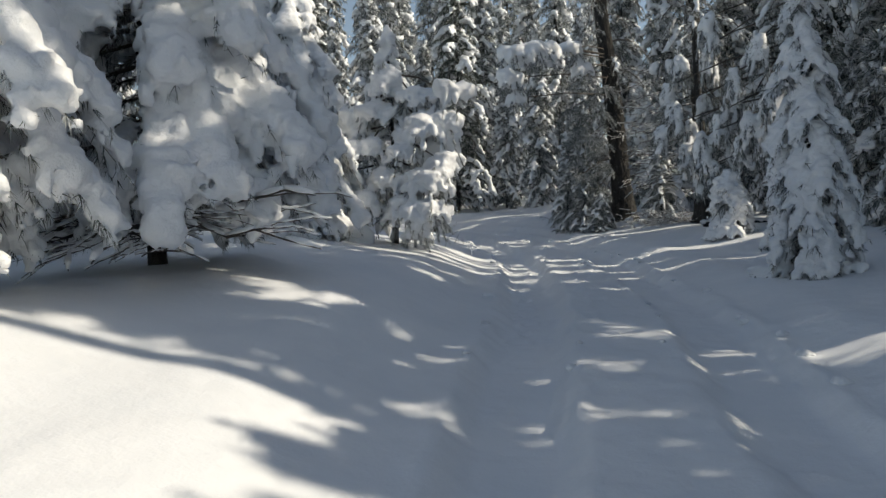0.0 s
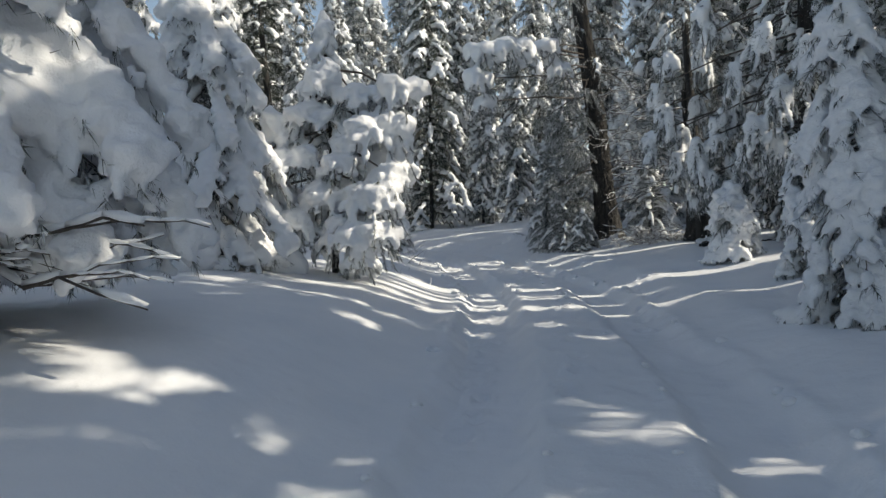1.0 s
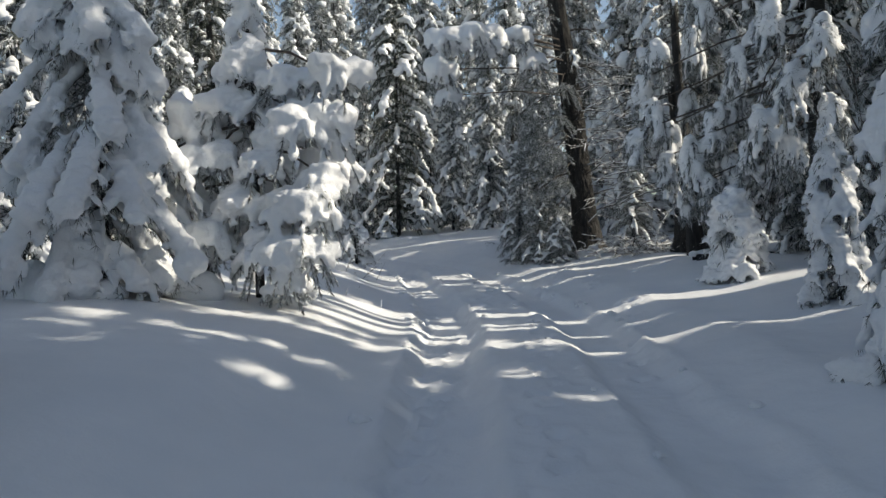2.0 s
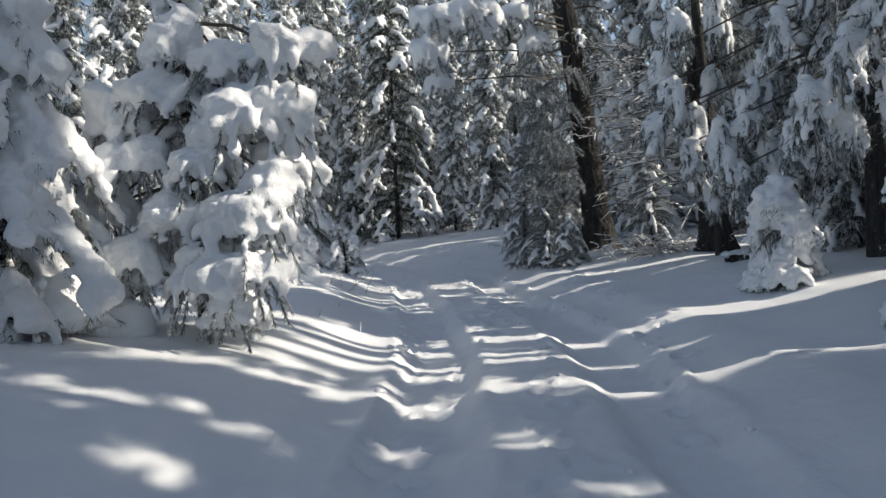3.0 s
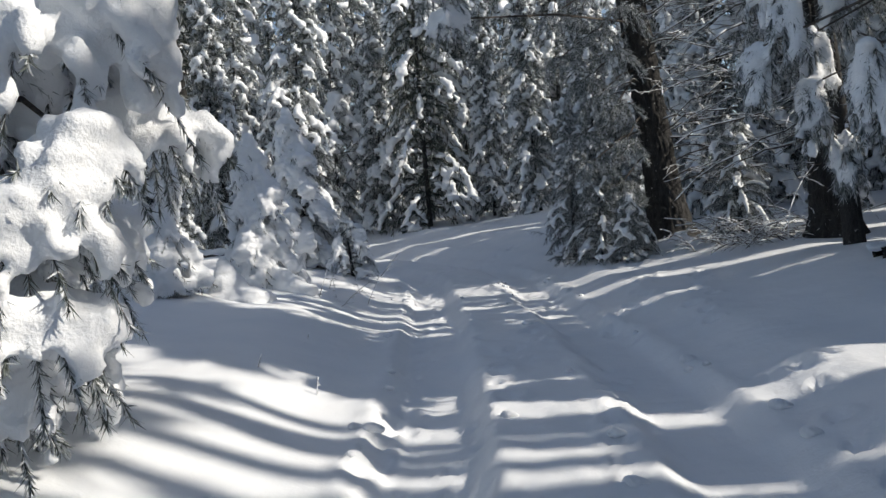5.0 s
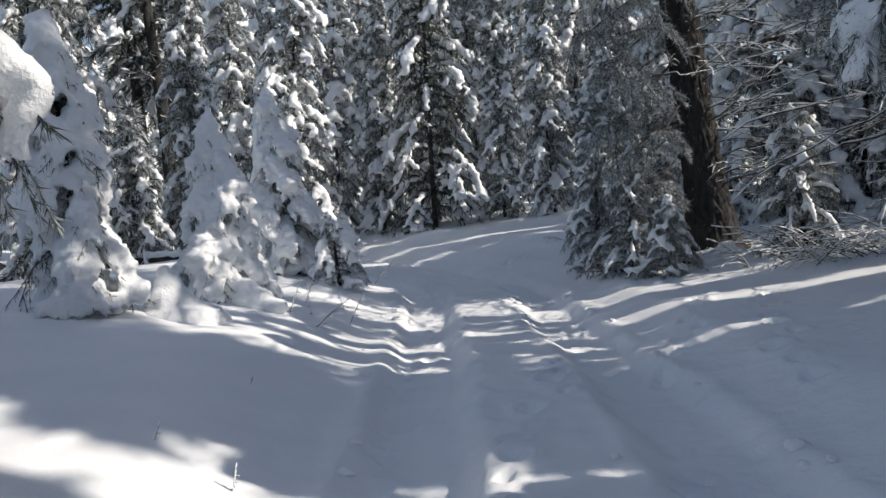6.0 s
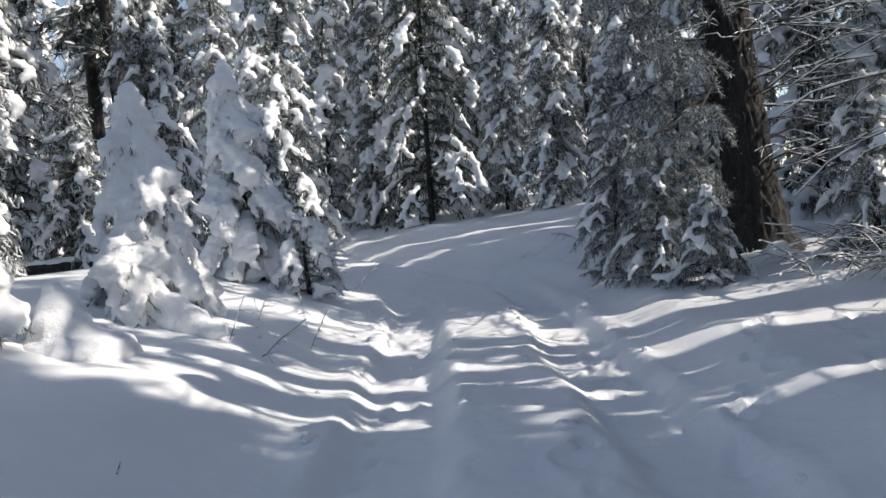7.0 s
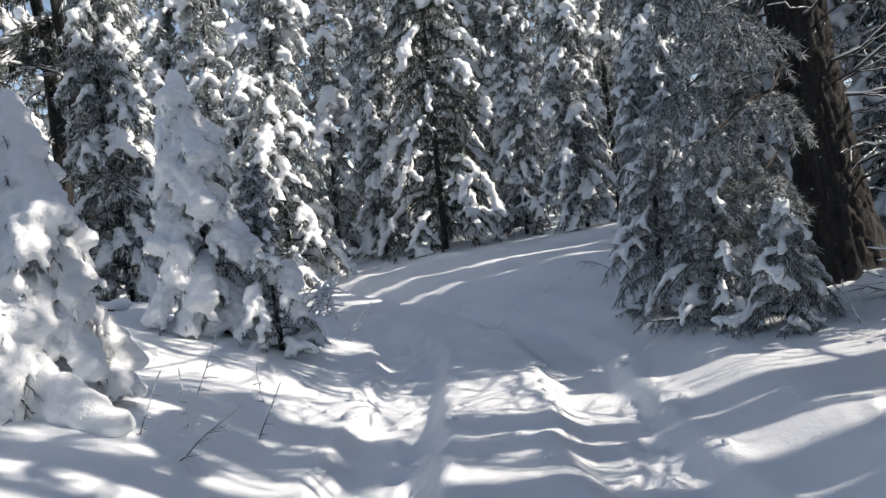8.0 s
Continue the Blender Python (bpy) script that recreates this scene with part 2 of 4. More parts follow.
def build_ground():
    def steps(parts):
        return np.unique(np.round(np.concatenate([np.arange(a, b, s) for a, b, s in parts]), 4))

    far_up = 30 * 1.22 ** np.arange(1, 24)
    xs = steps([(-30, -12, 1.0), (-12, -5, 0.2), (-3.0, 3.0, 0.048), (-5, -3.0, 0.1), (3.0, 4.5, 0.1), (4.5, 10, 0.2), (10, 31, 1.0)])
    ys = steps([(-30, -3, 1.0), (-3, 2.5, 0.25), (2.5, 27, 0.072), (27, 40, 0.15), (40, 70, 0.6), (70, 110, 2.0)])
    xs = np.concatenate([-far_up[::-1], xs, far_up])
    ys = np.concatenate([-far_up[::-1], ys, 110 * 1.25 ** np.arange(1, 16)])
    X, Y = np.meshgrid(xs, ys, indexing="ij")
    Z = ground_height(X, Y)
    v = np.stack([X, Y, Z], -1).reshape(-1, 3)
    n = len(ys)
    i, j = np.meshgrid(np.arange(len(xs) - 1), np.arange(n - 1), indexing="ij")
    q = np.stack([i * n + j, (i + 1) * n + j, (i + 1) * n + j + 1, i * n + j + 1], -1).reshape(-1, 4)
    ob = new("ground", mesh_of("ground", v, q, GROUND_SNOW))
    tagged(ob, "deep white snow over a forest track with two wheel ruts", "snow ground", kind="structure")


build_ground()


# ---------------------------------------------------------------- conifers
def cushion(c, r, rng, snow, tri, limbs, per, needle, snowy=1.0):
    """A clump of drooping twigs round a bough's end: under a scalloped snow dome, as a hanging snowy fan, or nearly bare."""
    c = np.array(c, float)
    hanging = snowy > 1.5
    count = int((20 if hanging else 11) + 12 * r)
    for k in range(count):
        az = 2 * math.pi * (k + 0.7 * rng.rand()) / count
        out = np.array([math.cos(az), math.sin(az), 0])
        reach = r * (0.6 + 0.5 * rng.rand()) * (0.6 if hanging else 1.0)
        fall = 1.9 if hanging else 1.0
        m = c + out * 0.55 * reach - (0, 0, fall * r * 0.15 * rng.rand())
        e = c + out * reach - (0, 0, fall * r * (0.4 + 0.9 * rng.rand()))
        limbs.append((np.array([c, m, e]), [0.007, 0.004, 0.002]))
        tri.append(blades(m, e, int(per * 4), needle[0], needle[1], rng, 0.5, 0.8 if snowy > 0.5 else 1.4))
        tri.append(blades(c, m, per, needle[0], needle[1], rng, 0.6))
        if snowy < 0.35 or rng.rand() > snowy:
            continue
        if hanging:
            for s in (0.15, 0.45, 0.75, 1.0):
                q = r * (0.055 + 0.055 * rng.rand()) * (1.15 - 0.5 * s)
                p = m + (e - m) * s + out * 0.3 * q + 0.04 * r * rng.randn(3)
                snow.append((*p, *(e - m), 0.2 * np.linalg.norm(e - m) + q, q, 0.8 * q))
        else:
            q = r * (0.13 + 0.1 * rng.rand())
            p = c + out * reach * 0.78 - (0, 0, r * (0.05 + 0.28 * rng.rand()))
            snow.append((*p, *(0.5 * out - (0, 0, 1.0) + 0.25 * rng.randn(3)), q * (1.3 + 0.7 * rng.rand()), q, 0.85 * q))
            if rng.rand() < 0.65:
                q *= 0.55 + 0.25 * rng.rand()
                p = p + out * 0.05 * r - (0, 0, r * (0.22 + 0.25 * rng.rand()))
                snow.append((*p, *(0.3 * out - (0, 0, 1.0) + 0.2 * rng.randn(3)), q * (1.2 + 0.8 * rng.rand()), q, 0.9 * q))
    if snowy > 0.5:
        for k in range(3 if hanging else 4):
            o = r * (0.16 if hanging else 0.24) * rng.randn(3) * (1, 1, 0.3)
            w = r * ((0.15 if hanging else 0.5) + 0.14 * rng.rand())
            snow.append((*(c + o + (0, 0, 0.1 * r)), *rng.randn(2), 0.1, w * 1.1, w, w * 0.68))


def conifer(seed, H, R, n=80, base=0.2, droop=0.9, thick=0.06, snowy=0.9, power=0.85, voxel=0.042, fine=True, needle=(0.07, 0.011), per=28,
            trunk_r=None, rise=0.25, twigs=4, needles=None, melted=True, twig_len=0.45, hang=0.9, steps_=(0.3, 0.7), lumps=0.0, fingers=2, extra=(), slender=0.72, twig_steps=1, pads="pad", rough=0.65):
    """The meshes of one snow-laden conifer of height H and lower radius R: trunk, limb, crown, snow_load."""
    rng = np.random.RandomState(seed)
    rt = trunk_r or (0.0085 if fine else 0.006) * H + 0.02
    ht = np.linspace(0, H, 14)
    wob = np.stack([0.012 * H * np.sin(ht * 0.7 + seed), 0.012 * H * np.cos(ht * 0.9 + 2 * seed), 0 * ht], -1) * smooth(ht / H)[:, None]
    stem = np.stack([0 * ht, 0 * ht, ht], -1) + wob
    rad = rt * (1 - ht / H) ** 0.8 + 0.008 + 0.25 * rt * np.exp(-ht / (0.6 * rt + 0.15))
    stem[0, 2] = -0.25
    if rt > 0.25:
        hh = np.concatenate([np.linspace(-0.25, 5.5, 190), np.linspace(5.7, H, 24)])
        p = np.stack([np.interp(hh, ht, stem[:, k]) for k in range(2)] + [hh], -1)
        tv, tf = tubes([(p, np.interp(hh, ht, rad) * (1 + 0.5 * np.exp(-np.maximum(hh, 0) / 0.25)))], 104)
        ax = np.repeat(p, 104, 0)
        q = (tv - ax) * (1, 1, 0)
        far = np.linalg.norm(q, axis=1, keepdims=True)
        at = np.concatenate([(q / far)[:, :2] * rt * 1.2, tv[:, 2:] * 0.27], 1)
        at = at + 0.018 * np.stack([noise3(tv, 0.12), noise3(tv + 5, 0.12), noise3(tv + 11, 0.15)], -1)
        ridge = -1.0 + 2.2 * np.abs(noise3(at, 0.05)) ** 0.6 + 0.35 * noise3(at * (1, 1, 3.5), 0.035)
        tv = tv + q / far * (0.028 * ridge[:, None]).clip(-0.04, 0.03)
        trunk = (tv, tf)
    else:
        trunk = tubes([(stem, rad)], 12 if fine else 7)
    limbs, tri, snow = [], [], []
    k6 = 6 if fine else 4
    for i in range(n):
        f = (i + rng.rand() * 0.8) / n
        h = base + (0.97 * H - base) * f ** 0.92
        az = i * 2.39996 + rng.randn() * 0.35
        L = (R * (1 - h / H) ** power + 0.06 * R) * (0.6 + 0.6 * rng.rand())
        foot = np.array([np.interp(h, ht, stem[:, 0]), np.interp(h, ht, stem[:, 1]), h])
        a0 = rise + 0.45 * f + 0.1 * rng.randn()
        dr = droop * (1.05 - 0.4 * f) * (0.7 + 0.5 * rng.rand())
        out = np.array([math.cos(az), math.sin(az), 0])
        u = np.linspace(0, 1, k6)[:, None]
        bend = np.array([-math.sin(az), math.cos(az), 0]) * rng.randn() * 0.1
        path = foot + out * L * (u - 0.16 * u**3) + bend * L * u**2
        path[:, 2] += L * (a0 * u[:, 0] - (a0 * 0.6 + dr) * u[:, 0] ** 2.3)
        path[:, 2] = np.maximum(path[:, 2], 0.05 + 0.1 * rng.rand())
        limbs.append((path, np.linspace(0.016 * L + 0.006, 0.003, k6)))
        mid = k6 // 2
        axes = [(path[1], path[mid], 1.0), (path[mid], path[-1], 1.0)]
        tw, tips = [], []
        for k in range(twigs):
            uu = (0.22 if fine else 0.1) + 0.8 * (k + rng.rand() * 0.7) / twigs
            p = np.array([np.interp(uu, u[:, 0], path[:, c]) for c in range(3)])
            for sgn in (-1, 1):
                ang = az + sgn * (0.5 + 0.55 * rng.rand())
                lt = L * twig_len * (1.15 - 0.7 * uu) * (0.65 + 0.6 * rng.rand()) + 0.05
                down = hang * (0.35 + 0.9 * uu) * (0.6 + 0.6 * rng.rand())
                e = p + np.array([math.cos(ang), math.sin(ang), -down]) * lt / math.sqrt(1 + 0.5 * down * down)
                e[2] = max(e[2], 0.04)
                tw.append((p, e, 0.8))
                for q in range(fingers if fine else 0):
                    a = p + (e - p) * (0.45 + 0.5 * (q + rng.rand()) / fingers)
                    lf = (0.09 + 0.11 * rng.rand()) * min(1.0, 0.5 + lt)
                    g = a + np.array([0.45 * math.cos(ang + rng.randn() * 0.8), 0.45 * math.sin(ang + rng.randn() * 0.8), -0.55 - 0.6 * rng.rand()]) * lf
                    g[2] = max(g[2], 0.03)
                    tips.append((a, g, 0.55))
        if fine:
            limbs += [(np.array([p, e]), [0.006, 0.002]) for p, e, _ in tw]
        for p, e, _ in axes + tw:
            tri.append(blades(p, e + 0.1 * (e - p), per, needle[0], needle[1], rng, 0.4, 0.9))
        tri.append(blades(path[0] + 0.1 * (path[1] - path[0]), path[mid], per * 2, needle[0] * 1.2, needle[1] * 1.3, rng, 0.3, 1.1))
        for p, e, _ in tips:
            tri.append(blades(p, e, max(4, per // 3), needle[0], needle[1], rng, 0.5, 0.7))
        th = thick * (0.65 + 0.65 * rng.rand()) * (0.6 + 0.4 * min(1.0, L / (0.6 * R + 1e-6)))
        for p, e, w in axes + tw + tips:
            if rng.rand() > snowy:
                continue
            ln = np.linalg.norm(e - p)
            at = steps_ if w > (0.6 if fine or twig_steps > 1 else 0.9) else (0.55,)
            for s in at:
                c = p + (e - p) * s
                q = th * w * (0.6 + 0.75 * rng.rand())
                c = c + (out * 0.35 + (0, 0, 0.6)) * q
                snow.append((*c, *(e - p + 1e-4), ln * (slender / len(at) if w > 0.6 else 0.5) + 0.2 * q, q * 1.05, q * 0.8))
        if rng.rand() < lumps:
            c = path[-1] * 0.35 + path[mid] * 0.65
            snow.append((*(c + (0, 0, 0.9 * th)), *(path[-1] - path[mid]), 0.22 * L + th, 2.1 * th, 1.4 * th))
    for k in range(5):
        w = thick * (0.5 + 0.14 * k)
        snow.append((stem[-1, 0], stem[-1, 1], H - 0.02 * k * H, 0.1, 0, 1, w * 1.5, w, w))
    for x, y, z, r, sn in extra:
        foot = np.array([np.interp(z + 0.5, ht, stem[:, 0]), np.interp(z + 0.5, ht, stem[:, 1]), z + 0.5])
        c = np.array([x, y, z])
        limbs.append((np.array([foot, 0.5 * (foot + c) + (0, 0, 0.12), c]), [0.03, 0.022, 0.012]))
        cushion(c, r, rng, snow, tri, limbs, per, needle, sn)
    lv, lf = tubes(limbs, 3)
    tri = np.concatenate(tri)
    parts = {
        "trunk": mesh_of("trunk", *trunk, BARK),
        "limb": mesh_of("limb", lv, lf, TWIG),
        "crown": mesh_of("crown", tri.reshape(-1, 3), np.arange(3 * len(tri)).reshape(-1, 3), needles or NEEDLES, False),
    }
    if melted:
        sv, sf = blobs(snow, 2)
        parts["snow_load"] = melt("snow_load", sv, sf, voxel, SNOW, rough * voxel, 2.6 * voxel)
    else:
        sv, sf = blobs(snow, pads)
        sv = sv + 0.35 * thick * np.stack([noise3(sv, thick), noise3(sv + 9, thick), noise3(sv + 17, thick)], -1)
        parts["snow_load"] = mesh_of("snow_load", sv, sf, SNOW)
    return parts


def bough(rng, foot, az, L, W, rise, droop, snow, tri, limbs, per, needle, snowy, fine, drops, fat, bare, clear):
    """One drooping bough: a fan of twigs under a tongue of snow with side lobes and a hanging fringe."""
    out, side = np.array([math.cos(az), math.sin(az), 0]), np.array([-math.sin(az), math.cos(az), 0])
    u = np.linspace(0, 1, 7)
    path = foot + np.outer(L * (u - 0.25 * u**2), out) + np.outer(rng.randn() * 0.1 * L * u**2, side)
    path[:, 2] += L * (rise * u - droop * u**1.9)
    path[:, 2] = np.maximum(path[:, 2], 0.04 + (0.1 + 1.3 * clear) * rng.rand())
    at = lambda t: np.array([np.interp(t, u, path[:, k]) for k in range(3)])
    limbs.append((path[::2], np.linspace(0.013 * L + 0.005, 0.003, 4)))
    tri.append(blades(path[0], path[2], per * 2, needle[0] * 1.7, needle[1] * 1.5, rng, 0.35, 1.3))
    tri.append(blades(path[1], path[4], per * 2, needle[0] * 1.3, needle[1] * 1.3, rng, 0.35, 1.1))
    tri.append(blades(path[2], path[6], per * 2, needle[0], needle[1], rng, 0.6, 0.9))
    laden_ = rng.rand() < snowy
    wide = lambda t: W * (0.3 + 0.85 * math.sin(math.pi * (0.06 + 0.68 * t)))
    if laden_:
        for t in (0.3, 0.44, 0.58, 0.71, 0.84, 0.96):
            p, w = at(t), wide(t) * (0.8 + 0.35 * rng.rand())
            d = at(min(1, t + 0.08)) - at(t - 0.08)
            snow.append((*(p + (0, 0, 0.22 * w) + 0.1 * w * out), *d, 0.09 * L + 0.1 * w, 0.55 * fat * w, 0.34 * fat * w + 0.01))
    lobes = 3 if not fine else 4 + int(1.5 * L)
    for i in range(lobes):
        t = 0.34 + 0.66 * (i + 0.6 * rng.rand()) / lobes
        p = at(t)
        for sgn in (-1, 1):
            ln = wide(t) * (0.9 + 0.6 * rng.rand())
            d = 0.75 * out * rng.rand() + sgn * (0.6 + 0.4 * rng.rand()) * side
            d = d + np.array([0, 0, -0.45 - 0.6 * t * droop - 0.4 * rng.rand()])
            d /= np.linalg.norm(d)
            e = p + d * ln
            e[2] = max(e[2], 0.03 + 0.7 * clear)
            limbs.append((np.array([p, e]), [0.005, 0.002]))
            tri.append(blades(p, e + 0.15 * (e - p), per, needle[0], needle[1], rng, 0.7, 0.9))
            if not laden_ or rng.rand() < bare:
                continue
            snow.append((*(p + 0.55 * (e - p) + (0, 0, 0.1 * ln)), *d, 0.46 * ln, (0.24 + 0.12 * rng.rand()) * fat * ln, 0.19 * fat * ln))
            for q in range(drops):
                r = W * (0.08 + 0.09 * rng.rand()) * fat
                f = p + (e - p) * (0.75 + 0.35 * rng.rand()) + 0.16 * ln * rng.randn(3) * (1, 1, 0.2)
                g = np.array([0.25 * rng.randn(), 0.25 * rng.randn(), -1]) + 0.35 * d
                snow.append((*(f - (0, 0, 0.9 * r)), *g, r * (1.4 + 1.2 * rng.rand()), r, 0.85 * r))


def drape(rng, foot, az, L, W, droop, snow, tri, limbs, per, needle, clear):
    """One bough that hangs straight under its load: a smooth tongue of snow that widens downwards, with a scalloped fringe."""
    out, side = np.array([math.cos(az), math.sin(az), 0]), np.array([-math.sin(az), math.cos(az), 0])
    span = min(L, 0.6 + 0.5 * rng.rand() + 0.25 * L)
    limbs.append((np.array([foot, foot + out * (L - span) - (0, 0, 0.3 * (L - span))]), [0.008 * L + 0.006, 0.008 * L + 0.004]))
    tri.append(blades(*limbs[-1][0], per * 4, needle[0] * 1.6, needle[1] * 1.5, rng, 0.4, 1.3))
    foot = limbs[-1][0][1]
    L = min(span, max(0.15, (foot[2] - 0.05 - clear * (0.4 + 0.9 * rng.rand())) / droop))
    sway = 0.12 * rng.randn() * L
    at = lambda t: foot + out * L * t**0.85 + side * sway * t * t - np.array([0, 0, droop * L * t**1.2])
    wide = lambda t: W * (0.26 + 0.8 * t**0.8)
    limbs.append((np.array([at(t) for t in (0, 0.33, 0.66, 1)]), np.linspace(0.008 * L + 0.005, 0.003, 4)))
    tri.append(blades(at(0), at(0.5), per * 2, needle[0] * 1.6, needle[1] * 1.5, rng, 0.4, 1.3))
    reach = math.hypot(L, droop * L)
    for t in np.linspace(0.12, 0.97, 9):
        w = wide(t) * (0.9 + 0.2 * rng.rand())
        d = at(min(1, t + 0.05)) - at(t - 0.05)
        snow.append((*(at(t) + 0.16 * w * out + (0, 0, 0.12 * w)), *d, 0.085 * reach + 0.03, 0.5 * w, 0.27 * w + 0.015))
    for k in range(7 + int(5 * reach)):
        t = 0.35 + 0.68 * rng.rand() ** 0.6
        lat = rng.choice((-1, 1)) * (0.44 + 0.12 * rng.rand()) if t < 0.86 else rng.uniform(-0.5, 0.5)
        p = at(t) + side * lat * wide(t) - (0, 0, 0.05)
        r = W * (0.07 + 0.08 * rng.rand())
        g = np.array([0.2 * rng.randn(), 0.2 * rng.randn(), -1]) + 0.35 * out + 0.3 * np.sign(lat) * side
        snow.append((*(p - (0, 0, 0.6 * r)), *g, r * (1.5 + 1.3 * rng.rand()), r, 0.8 * r))
        tri.append(blades(p, p + 1.6 * r * g, per // 2, needle[0], needle[1], rng, 0.9, 0.9))
    for sgn in (-0.4, 0, 0.4):
        tri.append(blades(at(0.3) + sgn * side * wide(0.3) - (0, 0, 0.06), at(1) + sgn * side * wide(1) - (0, 0, 0.08), per, needle[0] * 1.2, needle[1], rng, 0.9, 1.0))


def laden(seed, H, R, n=80, W=0.24, base=0.2, rise=0.2, droop=1.0, power=0.8, snowy=0.95, voxel=0.042, per=14, needle=(0.075, 0.012), trunk_r=None, fine=True, drops=2, needles=None, extra=(), rough=0.7, cap=1.0, fat=0.85, bare=0.2, clear=0.0, draped=0.0):
    """The meshes of one conifer bowed under thick snow: trunk, limb, crown, snow_load."""
    rng = np.random.RandomState(seed)
    rt = trunk_r or (0.008 if fine else 0.0045) * H + 0.02
    ht = np.linspace(0, H, 14)
    stem = np.stack([0.012 * H * np.sin(ht * 0.7 + seed), 0.012 * H * np.cos(ht * 0.9 + 2 * seed), 0 * ht], -1) * smooth(ht / H)[:, None]
    stem[:, 2] = ht
    stem[0, 2] = -0.25
    trunk = tubes([(stem, rt * (1 - ht / H) ** 0.8 + 0.008 + 0.25 * rt * np.exp(-ht / (0.6 * rt + 0.15)))], 12 if fine else 7)
    limbs, tri, snow = [], [], []
    for i in range(n):
        f = (i + rng.rand() * 0.8) / n
        h = base + (0.985 * H - base) * f**0.95
        L = (R * (1 - h / H) ** power + 0.05 * R + 0.06) * (0.62 + 0.5 * rng.rand())
        foot = np.array([np.interp(h, ht, stem[:, 0]), np.interp(h, ht, stem[:, 1]), h])
        w = W * (0.45 + 0.55 * min(1.0, L / (0.55 * R))) * (0.8 + 0.45 * rng.rand())
        if rng.rand() < draped:
            drape(rng, foot, i * 2.39996 + 0.3 * rng.randn(), L, 1.5 * w, droop * (0.8 + 0.4 * rng.rand()), snow, tri, limbs, per, needle, clear)
            continue
        bough(rng, foot, i * 2.39996 + 0.3 * rng.randn(), L, w, rise + 0.5 * f + 0.1 * rng.randn(), droop * (1.1 - 0.3 * f) * (0.75 + 0.45 * rng.rand()), snow, tri, limbs, per, needle, snowy, fine, drops, fat, bare, clear)
    for k in range(6):
        w = cap * W * (0.28 + 0.09 * k)
        snow.append((stem[-1, 0], stem[-1, 1], H - 0.5 * k * w, 0.1, 0, 1, w * 1.3, w, w))
    for x, y, z, r, sn in extra:
        foot = np.array([np.interp(z + 0.5, ht, stem[:, 0]), np.interp(z + 0.5, ht, stem[:, 1]), z + 0.5])
        c = np.array([x, y, z])
        limbs.append((np.array([foot, 0.5 * (foot + c) + (0, 0, 0.12), c]), [0.03, 0.022, 0.012]))
        cushion(c, r, rng, snow, tri, limbs, 2 * per, needle, sn)
    lv, lf = tubes(limbs, 3)
    tri = np.concatenate(tri)
    return {
        "trunk": mesh_of("trunk", *trunk, BARK),
        "limb": mesh_of("limb", lv, lf, TWIG),
        "crown": mesh_of("crown", tri.reshape(-1, 3), np.arange(3 * len(tri)).reshape(-1, 3), needles or NEEDLES, False),
        "snow_load": melt("snow_load", *blobs(snow, 1), voxel, SNOW, rough * voxel, 2.4 * voxel),
    }


def plant(parts, x, y, label, turn=0.0, lean=(0.0, -2.0), scale=1.0, name="spruce_tree", group="", sink=0.05):
    top = new(name)
    tagged(top, label, "conifer", group)
    top.matrix_world = pose(x, y, gz(x, y) - sink, lean[0], lean[1], turn) @ Matrix.Scale(scale, 4)
    for k, me in parts.items():
        ob = child(k, me, top)
        if k != "trunk":
            ob["kind"] = "stuff"
    return top


def crooked(rng, p, az, length, rise, sag, r, snow, tubes_out, depth=0):
    """A bare crooked branch with side twigs; snow lies along its upper side."""
    k = 7
    u = np.linspace(0, 1, k)
    out = np.array([math.cos(az), math.sin(az), 0])
    side = np.array([-math.sin(az), math.cos(az), 0])
    pts = np.array(p) + out * length * u[:, None] + side * (0.06 * length * np.cumsum(rng.randn(k)) * u)[:, None]
    pts[:, 2] += length * (rise * u - sag * u * u) + 0.015 * rng.randn(k) * length
    tubes_out.append((pts, np.linspace(r, 0.25 * r, k)))
    for a, b in zip(pts[:-1], pts[1:]):
        if rng.rand() < 0.8:
            w = r * (0.9 + 0.4 * rng.rand()) * (0.8 if depth else 1.0) + 0.004
            snow.append((*(0.5 * (a + b) + (0, 0, r * 0.7 + 0.4 * w)), *(b - a), 0.62 * np.linalg.norm(b - a), w, w * 0.9))
    if depth < 1:
        for q in range(8):
            i = 1 + rng.randint(k - 3)
            crooked(rng, pts[i], az + rng.choice((-1, 1)) * (0.5 + 0.6 * rng.rand()), length * (0.2 + 0.25 * rng.rand()), 0.2 * rng.randn(), 0.3 * rng.rand(), r * 0.45, snow, tubes_out, 1)


def dead_branches(top, seed, count, z0, z1, az0, az1, length, r=0.02, thick=1.0, sag=0.25, rise=0.1, rt=0.3, wild=0.2):
    """Bare lower branches on a trunk, each a part of its own with its line of snow."""
    rng = np.random.RandomState(seed)
    for i in range(count):
        h, az = z0 + (z1 - z0) * (i + rng.rand()) / count, az0 + (az1 - az0) * rng.rand()
        snow, tb = [], []
        p = (rt * 0.7 * math.cos(az), rt * 0.7 * math.sin(az), h)
        crooked(rng, p, az, length * (0.6 + 0.6 * rng.rand()), rise + wild * rng.randn(), sag + 0.7 * wild * rng.randn(), r * (0.7 + 0.6 * rng.rand()), snow, tb)
        ob = child("dead_branch", mesh_of("dead_branch", *tubes(tb, 5), TWIG), top, "bare grey branch edged with snow")
        rows = np.array(snow)
        rows[:, 7:9] *= thick
        sv, sf = blobs(rows, 1)
        sv = sv + 0.006 * noise3(sv, 0.05)[:, None]
        child("snow_line", mesh_of("snow_line", sv, sf, SNOW), ob)["kind"] = "stuff"


